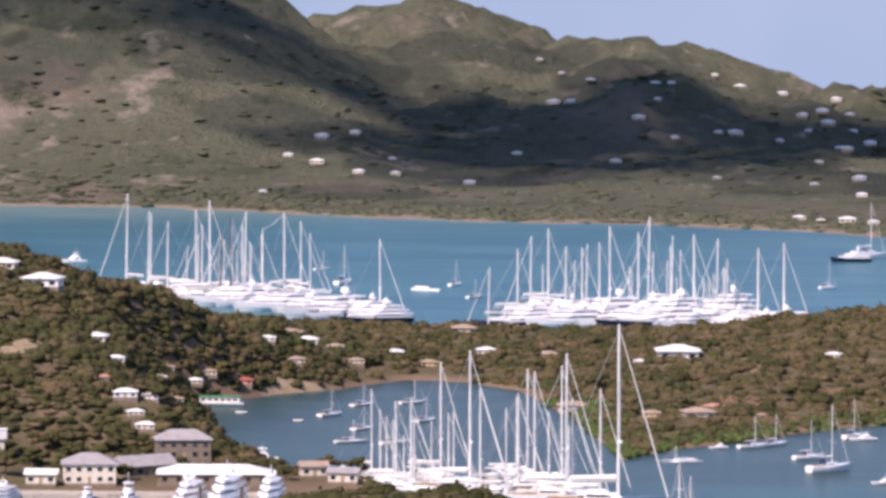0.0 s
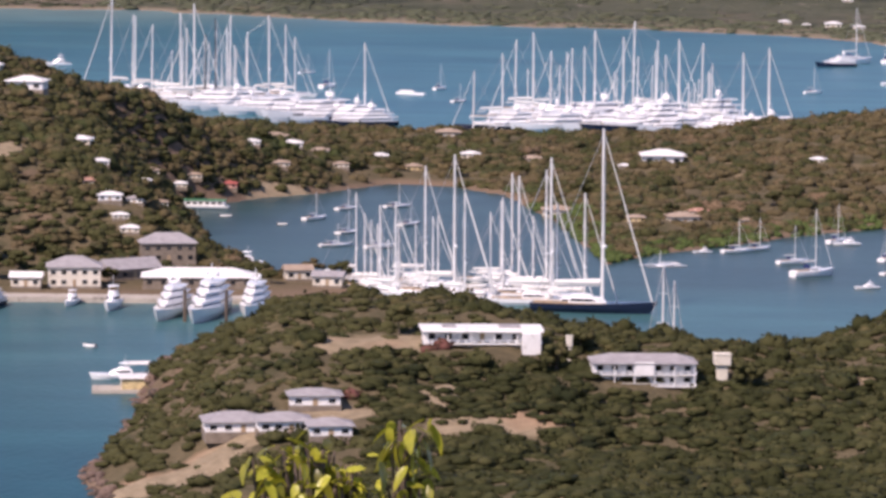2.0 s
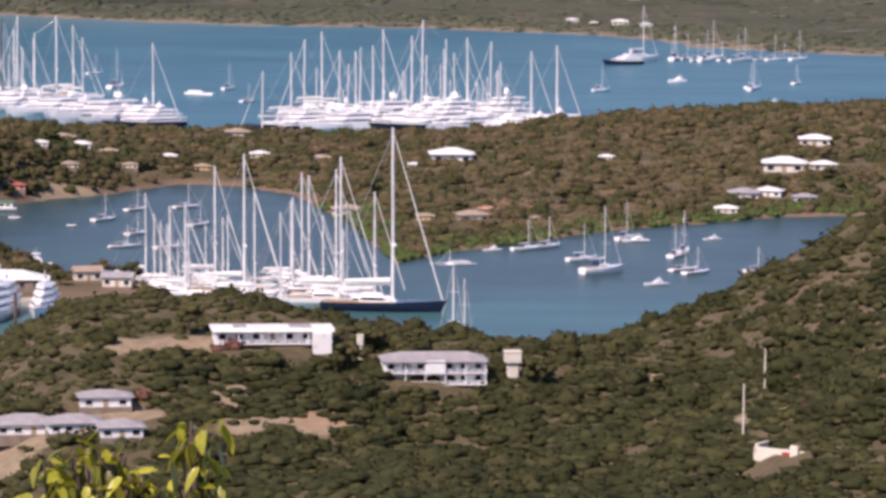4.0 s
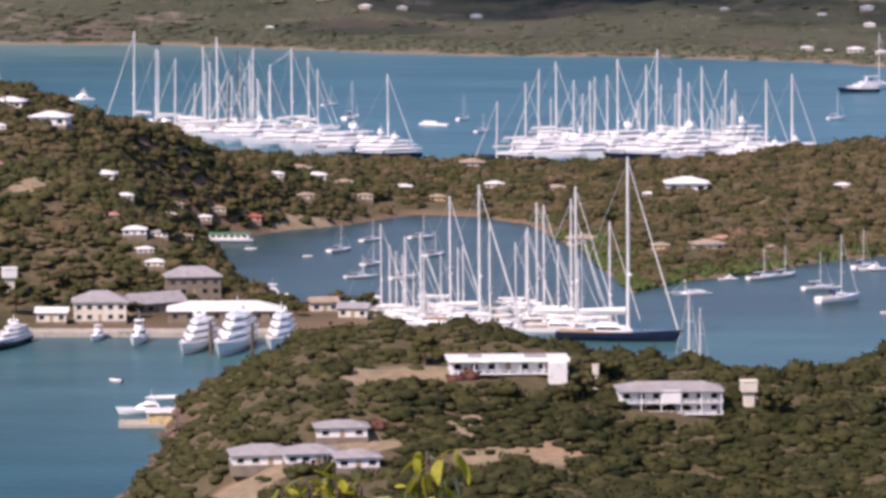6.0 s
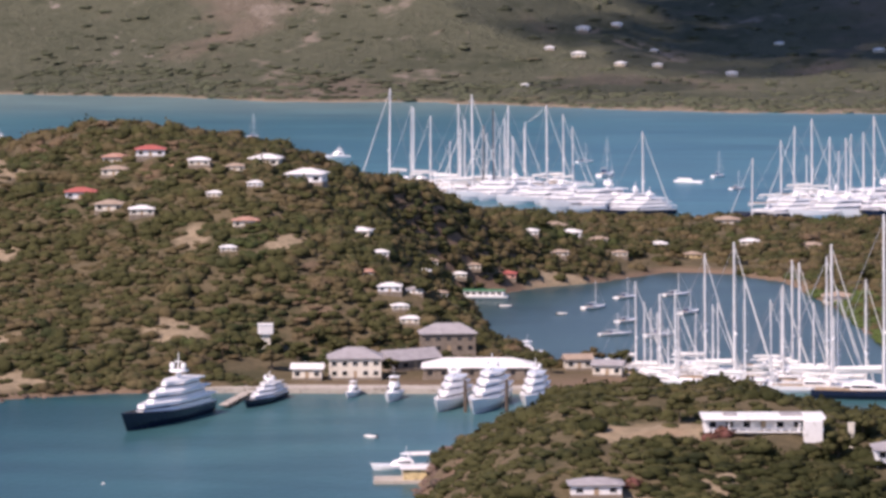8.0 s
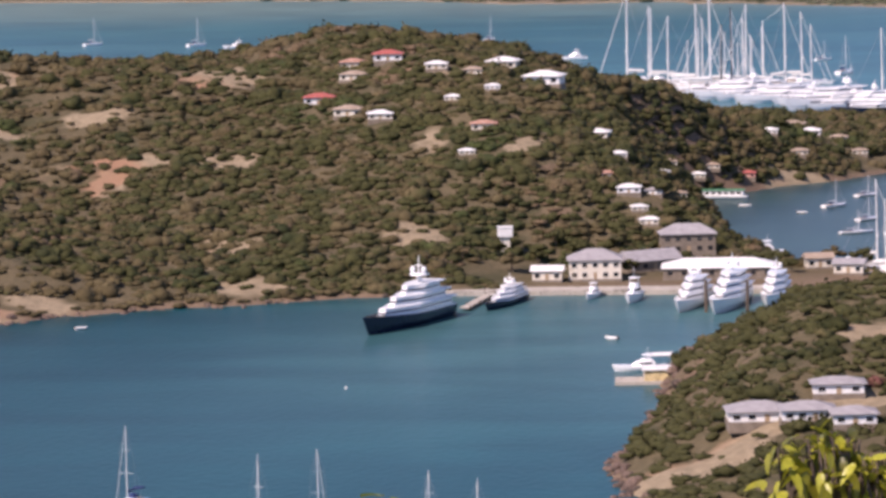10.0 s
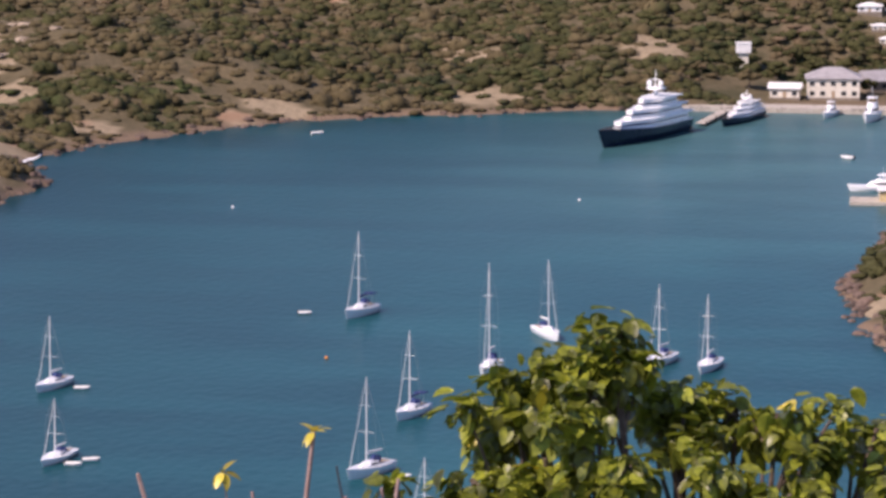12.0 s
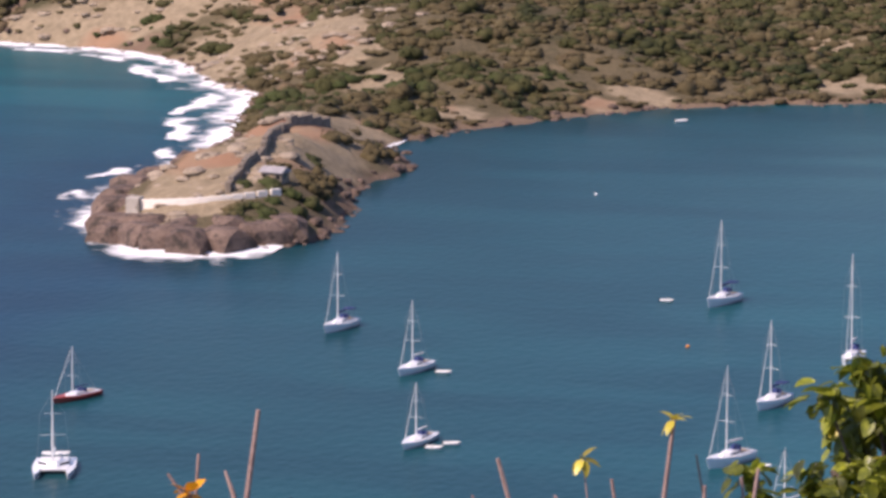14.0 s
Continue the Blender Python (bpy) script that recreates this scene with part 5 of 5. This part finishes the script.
flower_leaf = mat("flower_leaf", (0.075, 0.036, 0.027), (0.15, 0.062, 0.052), 1, 0.8, bump=0.0, vary=0.2, spots=[((0.06, 0.06, 0.025), 1.5, 0.4)], world_space=True, spec=0.1)
for x, y, w in ((4, 879, 3.4), (1, 878.5, 2.6), (-16, 844, 2.8), (120, 771, 2.0)):
    bv, bf = RICH[int(w * 10) % 6]
    b = tagged(new("flowering_bush", mesh_of("flowering_bush", bv * (w, w * 0.8, w * 0.8), bf, flower_leaf, True)), "dusky red bougainvillea bush beside a white house", "bush", "flowering bushes")
    b.matrix_basis = pose(x, y, ground(x, y) - 0.3)


broad = tree("broad dark green tree among the dockyard roofs", 8, 4.5, 3, green_leaf)
olive = tree("olive-green shade tree beside the houses", 7, 4.0, 8, olive_leaf)
r6 = random.Random(21)
YARD = [(-134, 1184), (-128, 1204), (-116, 1214), (-104, 1224), (-98, 1188), (-86, 1238), (-64, 1212), (-56, 1206), (-48, 1196), (-36, 1214), (-26, 1206), (-140, 1200), (-150, 1190), (-124, 1222), (-92, 1256), (-84, 1290), (-88, 1330)]
SHORE = [(-72, 1520), (-52, 1545), (-30, 1580), (-12, 1592), (12, 1585), (-66, 1560), (-84, 1480), (-98, 1402), (40, 1560), (60, 1480), (70, 1400), (90, 1420), (130, 1440), (190, 1470), (215, 1480), (240, 1500), (250, 1560), (36, 885), (-6, 895), (70, 872), (30, 868), (72, 856)]
for k, (x, y) in enumerate(YARD + SHORE):
    c = copy_thing(broad if k % 3 else olive, pose(x, y, ground(x, y), 0, 0, r6.uniform(0, 360)) @ Matrix.Scale(r6.uniform(0.6, 1.05), 4))
    c["group"] = "trees round the dockyard" if k < len(YARD) else "shade trees along the shore"
gone(broad, olive)


# ---- rocks, surf and cloud ----
def boulder(seed):
    g = np.random.default_rng(seed)
    bv, bf = BALL
    d = 1 + 0.25 * np.sin(bv @ g.normal(0, 2.2, (3, 4)) + g.uniform(0, 6, 4)).mean(1, keepdims=True) + g.uniform(-0.1, 0.1, (len(bv), 1))
    return np.clip(bv * d, -0.85, 0.85) * (1.15, 1, 0.8), bf


BOULDERS = [boulder(s) for s in range(40, 46)]
spots = []
for (ax, ay), (bx, by) in zip(HARBOUR_COAST[2:29], HARBOUR_COAST[3:30]):
    n = int(math.hypot(bx - ax, by - ay) / (2.2 if ay < 1000 else 3.4))
    for k in range(n):
        u = rng.uniform()
        spots.append((ax + (bx - ax) * u + rng.normal(0, 2.2), ay + (by - ay) * u + rng.normal(0, 2.2)))
for (ax, ay), (bx, by) in zip(INNER_COAST[18:26], INNER_COAST[19:27]):
    for k in range(int(math.hypot(bx - ax, by - ay) / 1.6)):
        u = rng.uniform()
        spots.append((ax + (bx - ax) * u + rng.normal(0, 1.6), ay + (by - ay) * u + rng.normal(0, 1.6)))
xy = np.array(spots)
z = np.maximum(near_height(xy[:, 0], xy[:, 1]), 0.0)
s = rng.uniform(0.5, 1.7, len(xy))
scatter("shore_rocks", "brown weathered rocks along the waterline", np.column_stack([xy, z]), s, s, BOULDERS, rock, "rocks")
ledge = []
for cx, cy, a, b, n in ((-392, 1155, 44, 42, 170), (-470, 1246, 70, 14, 70), (-322, 880, 20, 45, 90), (-341, 970, 10, 50, 60)):
    for _ in range(n):
        t, q = rng.uniform(0, 6.28), math.sqrt(rng.uniform())
        ledge.append((cx + a * q * math.cos(t), cy + b * q * math.sin(t)))
xy = np.array(ledge)
z = near_height(xy[:, 0], xy[:, 1])
xy, z = xy[z > 0.3], z[z > 0.3]
s = 0.8 + 2.6 * rng.uniform(0, 1, len(xy)) ** 2
scatter("ledge_rocks", "pale weathered rock ledges on the seaward slope", np.column_stack([xy, z]), s, s * 0.42, BOULDERS, pale_rock, "rocks")
CLIFF = [(-332, 848), (-326, 836), (-318, 831), (-311, 827), (-304, 824), (-298, 828), (-292, 838), (-288, 845), (-322, 841), (-308, 833), (-300, 838), (-338, 866), (-344, 884), (-348, 905), (-350, 930), (-350, 950), (-346, 972)]
for k, (x, y) in enumerate(CLIFF):
    bv, bf = BOULDERS[k % 6]
    b = tagged(new("boulder", mesh_of("boulder", np.clip(bv * (9.0, 6.5, 6.0), (-6.4, -5.2, -9), (6.4, 5.2, 4.6)), bf, rock)), "large brown boulder at the foot of the point", "boulder", "boulders of the point")
    b.matrix_basis = pose(x, y, ground(x, y) * 0.35 + 0.4, 0, 0, k * 67)
# white surf on the sea side of the point
v, f = grid(-600, -285, 795, 1265, 1.25, lambda x, y: 0 * x + 0.1)
d = shore_distance(v[:, 0], v[:, 1], NEAR_LAND)
seaward = (v[:, 0] < -312) | (v[:, 1] < 836)
streak = wave(v[:, 0], v[:, 1] * 0.62, 42, 21) * 0.8 + 0.35 * np.sin(v[:, 0] / 5.5 + 2 * np.sin(v[:, 1] / 17)) * np.sin(v[:, 1] / 9 + v[:, 0] / 30)
swell = np.exp(-((d + 15 + 5 * wave(v[:, 0], v[:, 1], 90, 23)) / 3.2) ** 2) * np.clip(wave(v[:, 0], v[:, 1], 75, 24) * 1.6 + 0.25, 0, 1) * (v[:, 1] > 870)
wash = np.exp(np.clip(d, -60, 1) / 8.0) * (1.3 + 0.8 * streak) + 1.2 * swell
on = seaward & (d < 1.5) & (wash > 0.2)
v[:, 2] += 0.5 * np.clip(wash - 0.5, 0, 1)
f = f[on[f].all(1)]
surf = mesh_of("surf", v, f, foam, True)
surf.attributes.new("wash", "FLOAT", "POINT").data.foreach_set("value", wash.astype(np.float32))
tagged(new("surf", surf), "white surf breaking along the seaward rocks", "surf", kind="stuff")


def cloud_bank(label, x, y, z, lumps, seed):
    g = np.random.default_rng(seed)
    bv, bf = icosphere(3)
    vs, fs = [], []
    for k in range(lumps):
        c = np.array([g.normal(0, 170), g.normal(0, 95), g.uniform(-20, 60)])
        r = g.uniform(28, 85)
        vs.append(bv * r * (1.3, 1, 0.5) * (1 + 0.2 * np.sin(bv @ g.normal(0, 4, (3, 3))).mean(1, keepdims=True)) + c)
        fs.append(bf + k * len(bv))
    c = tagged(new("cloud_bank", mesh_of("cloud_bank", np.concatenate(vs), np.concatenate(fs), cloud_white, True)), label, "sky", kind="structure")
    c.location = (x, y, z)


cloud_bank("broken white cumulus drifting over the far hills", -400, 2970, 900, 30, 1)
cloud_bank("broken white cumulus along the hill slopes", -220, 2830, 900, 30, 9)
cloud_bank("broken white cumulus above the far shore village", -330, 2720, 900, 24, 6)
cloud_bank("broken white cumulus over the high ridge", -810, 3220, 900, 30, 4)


# ---- plants at the lookout ----
def leaf_mesh(name, length, width, material, curl):
    """One ovate leaf folded along its midrib, with its stalk at the origin, pointing along +x."""
    vs, fs = [(0, 0, 0)], []
    for u, w in ((0.12, 0.0), (0.25, 0.75), (0.5, 1.0), (0.78, 0.7)):
        z = -curl * u * u * length
        vs += [(u * length, 0, z), (u * length, w * width / 2, z + 0.12 * width), (u * length, -w * width / 2, z + 0.12 * width)]
    vs.append((length, 0, -curl * length))
    for k in range(3):
        a, b = 1 + 3 * k, 4 + 3 * k
        fs += [(a, b, b + 1), (a, b + 1, a + 1), (a, a + 2, b + 2), (a, b + 2, b)]
    fs += [(10, 13, 11), (10, 12, 13)]
    return mesh_of(name, vs, fs, material, True)


def at_angle(az, el, r):
    """A spot by turn and tilt from the lookout."""
    return Vector((-math.sin(math.radians(az)) * r, math.cos(math.radians(az)) * r, 140 + math.tan(math.radians(el)) * r))


def shrub(name, label, root, tips, leaves, meshes, loose, r4, spread):
    """A rooted shrub: limbs to each tip, twigs round it, and whorls of leaves at the twigs' ends."""
    s = thing(name, label, "shrub")
    base = Vector((root[0], root[1], ground(root[0], root[1]) - 0.05))
    spots = []
    for tip in tips:
        mid = base.lerp(tip, 0.55) + Vector((r4.uniform(-0.08, 0.08), r4.uniform(-0.08, 0.08), 0.06))
        part("limb", limb([base, base.lerp(mid, 0.5) + Vector((0.03, 0, 0.02)), mid, tip], 0.022, 0.005), bark, s)
        for _ in range(6):
            p = mid.lerp(tip, r4.uniform(0.5, 1.0)) if leaves > 200 else mid.lerp(tip, r4.uniform(0.8, 1.0))
            e = tip + Vector((r4.gauss(0, spread), r4.gauss(0, spread), r4.gauss(-0.02, spread * 0.7)))
            part("twig", limb([p, p.lerp(e, 0.6) + Vector((0, 0, -0.015)), e], 0.006, 0.0025), bark, s)
            spots.append(e)
    extra = []
    for k in range(leaves):
        e = spots[k % len(spots)] + Vector((r4.gauss(0, 0.018), r4.gauss(0, 0.018), r4.gauss(0, 0.018)))
        m = pose(0, 0, 0, r4.uniform(-35, 35), r4.uniform(-25, 75), r4.uniform(0, 360)) @ Matrix.Scale(r4.uniform(0.65, 1.2), 4)
        me = r4.choice(meshes)
        if k < loose:
            o = new("leaf", me)
            o.parent = s
            o.matrix_basis = Matrix.Translation(e) @ m
        else:
            extra.append((Matrix.Translation(e) @ m, me))
    if extra:
        bm = bmesh.new()
        for m, me in extra:
            q = me.copy()
            q.transform(m)
            bm.from_mesh(q)
            bpy.data.meshes.remove(q)
        o = part("leaf_mass", bm, shrub_leaf, s)
        o["kind"] = "stuff"
    return s


r4 = random.Random(12)
G = [leaf_mesh("leaf", 0.055, 0.034, shrub_leaf, 0.25), leaf_mesh("leaf", 0.048, 0.032, shrub_leaf, 0.5), leaf_mesh("leaf", 0.040, 0.023, shrub_leaf, 0.1)]
Y = [leaf_mesh("leaf", 0.06, 0.04, yellow_leaf, 0.3)]
S = [leaf_mesh("leaf", 0.075, 0.026, sapling_leaf, 0.45), leaf_mesh("leaf", 0.06, 0.028, sapling_leaf, 0.8), leaf_mesh("leaf", 0.05, 0.022, sapling_leaf, 0.2)]
TIPS = [(8.8, -9.95, 8.0), (9.2, -10.2, 8.0), (8.4, -10.25, 8.0), (9.9, -10.95, 8.0), (7.6, -10.75, 8.2), (9.6, -10.6, 8.0), (8.8, -10.9, 7.8), (7.4, -11.0, 8.1), (6.6, -10.9, 8.2), (6.0, -11.0, 8.0), (5.2, -11.4, 8.1), (4.5, -11.2, 8.2), (10.2, -11.3, 8.0), (10.6, -12.0, 7.9), (9.5, -11.7, 7.8),
        (8.3, -11.8, 7.7), (7.0, -11.9, 7.8), (5.8, -12.2, 7.8), (11.4, -12.5, 7.8), (10.1, -12.7, 7.7), (8.7, -12.7, 7.6), (7.3, -12.9, 7.6), (4.2, -12.4, 7.9), (9.3, -13.4, 7.6), (6.4, -13.2, 7.7)]
shrub("broadleaf_shrub", "glossy green broadleaf shrub with a few yellow leaves", (-1.08, 7.9), [at_angle(a, e - 0.3, r) for a, e, r in TIPS], 4300, G * 4 + Y, 290, r4, 0.046)
SAPS = [(2.3, -9.6, 8.4), (1.9, -9.3, 8.4), (1.75, -8.95, 8.4), (1.3, -9.5, 8.4), (1.05, -9.25, 8.4), (0.35, -8.6, 8.5), (0.3, -8.85, 8.5), (0.15, -9.45, 8.5), (2.0, -10.1, 8.3), (1.2, -10.0, 8.3), (2.4, -9.35, 8.4), (1.5, -9.05, 8.4), (1.6, -9.55, 8.4), (2.1, -9.15, 8.4), (1.0, -9.6, 8.4)]
shrub("sapling", "yellow-green sapling with drooping young leaves", (-0.22, 8.4), [at_angle(*t) for t in SAPS], 250, S, 250, r4, 0.022)


def twig(label, tip, foot_az, lean, thick, material, forks, r5, flower=None):
    t = thing("dry_twig", label, "twig", "dry twigs at the lookout")
    top = at_angle(*tip)
    foot = at_angle(foot_az, tip[1], tip[2])
    foot.z = ground(foot.x, foot.y) - 0.05
    a, b = foot.lerp(top, 0.4) + Vector((lean, 0, 0)), foot.lerp(top, 0.75) + Vector((lean * 0.5, 0.0, 0))
    part("stem", limb([foot, a, b, top], thick, thick * 0.35), material, t)
    for _ in range(forks):
        p = a.lerp(top, r5.uniform(0.1, 0.8))
        e = p + Vector((r5.uniform(-0.28, 0.28), r5.uniform(-0.05, 0.05), r5.uniform(0.05, 0.24)))
        part("fork", limb([p, p.lerp(e, 0.5) + Vector((0, 0, 0.012)), e], thick * 0.5, thick * 0.2), material, t)
    if flower:
        for k in range(7):
            o = new("petal", flower)
            o.parent = t
            o.matrix_basis = Matrix.Translation(top) @ pose(0, 0, 0, r5.uniform(-20, 20), r5.uniform(-60, 40), k * 51)
    return t


r5 = random.Random(3)
petal = leaf_mesh("petal", 0.042, 0.026, orange_petal, 0.2)
young = leaf_mesh("young_leaf", 0.034, 0.018, yellow_leaf, 0.5)
REDDISH = "bare reddish dry twig leaning at the lookout"
for words, tip, foot, thick, forks, flower in (
        ("thin reddish stem tipped with small yellow leaves", (12.99, -11.59, 7.0), 15.1, 0.009, 2, young), ("thin stem tipped with small yellow leaves", (14.36, -12.17, 7.0), 13.4, 0.003, 0, young),
        (REDDISH, (19.26, -11.41, 7.0), 21.7, 0.010, 3, None), ("bare grey dry twig", (20.17, -12.05, 7.1), 21.7, 0.007, 1, None), ("dry stalk with an orange flower", (20.31, -12.63, 7.0), 21.6, 0.008, 0, petal),
        (REDDISH, (20.64, -12.33, 7.0), 12.5, 0.006, 3, None), ("bare grey dry twig", (15.65, -12.16, 7.0), 12.7, 0.009, 1, None), (REDDISH, (14.79, -12.71, 7.1), 8.0, 0.007, 3, None),
        (REDDISH, (11.71, -12.29, 7.0), 14.0, 0.008, 4, None), (REDDISH, (21.4, -12.69, 7.0), 23.5, 0.007, 2, None), (REDDISH, (13.93, -12.46, 7.1), 12.5, 0.007, 4, None),
        (REDDISH, (16.04, -12.7, 7.0), 11.0, 0.005, 2, None), (REDDISH, (11.97, -12.42, 7.1), 11.1, 0.006, 3, None), ("bare grey dry twig", (12.52, -12.55, 7.0), 13.5, 0.008, 2, None), (REDDISH, (18.14, -13.1, 7.0), 15.4, 0.007, 2, None)):
    twig(words, tip, foot, 0.03, thick * 1.35, dry_twig, forks, r5, flower)
for tip, foot in (((12.65, -12.09, 7.0), 10.4), ((18.79, -12.71, 7.0), 16.3)):
    twig("thin black charred twig at the lookout", tip, foot, 0.0, 0.006, dark_mast, 0, r5)
twig("short stem with young green leaves", (15.1, -13.0, 6.9), 15.2, 0.0, 0.006, dry_twig, 1, r5, young)
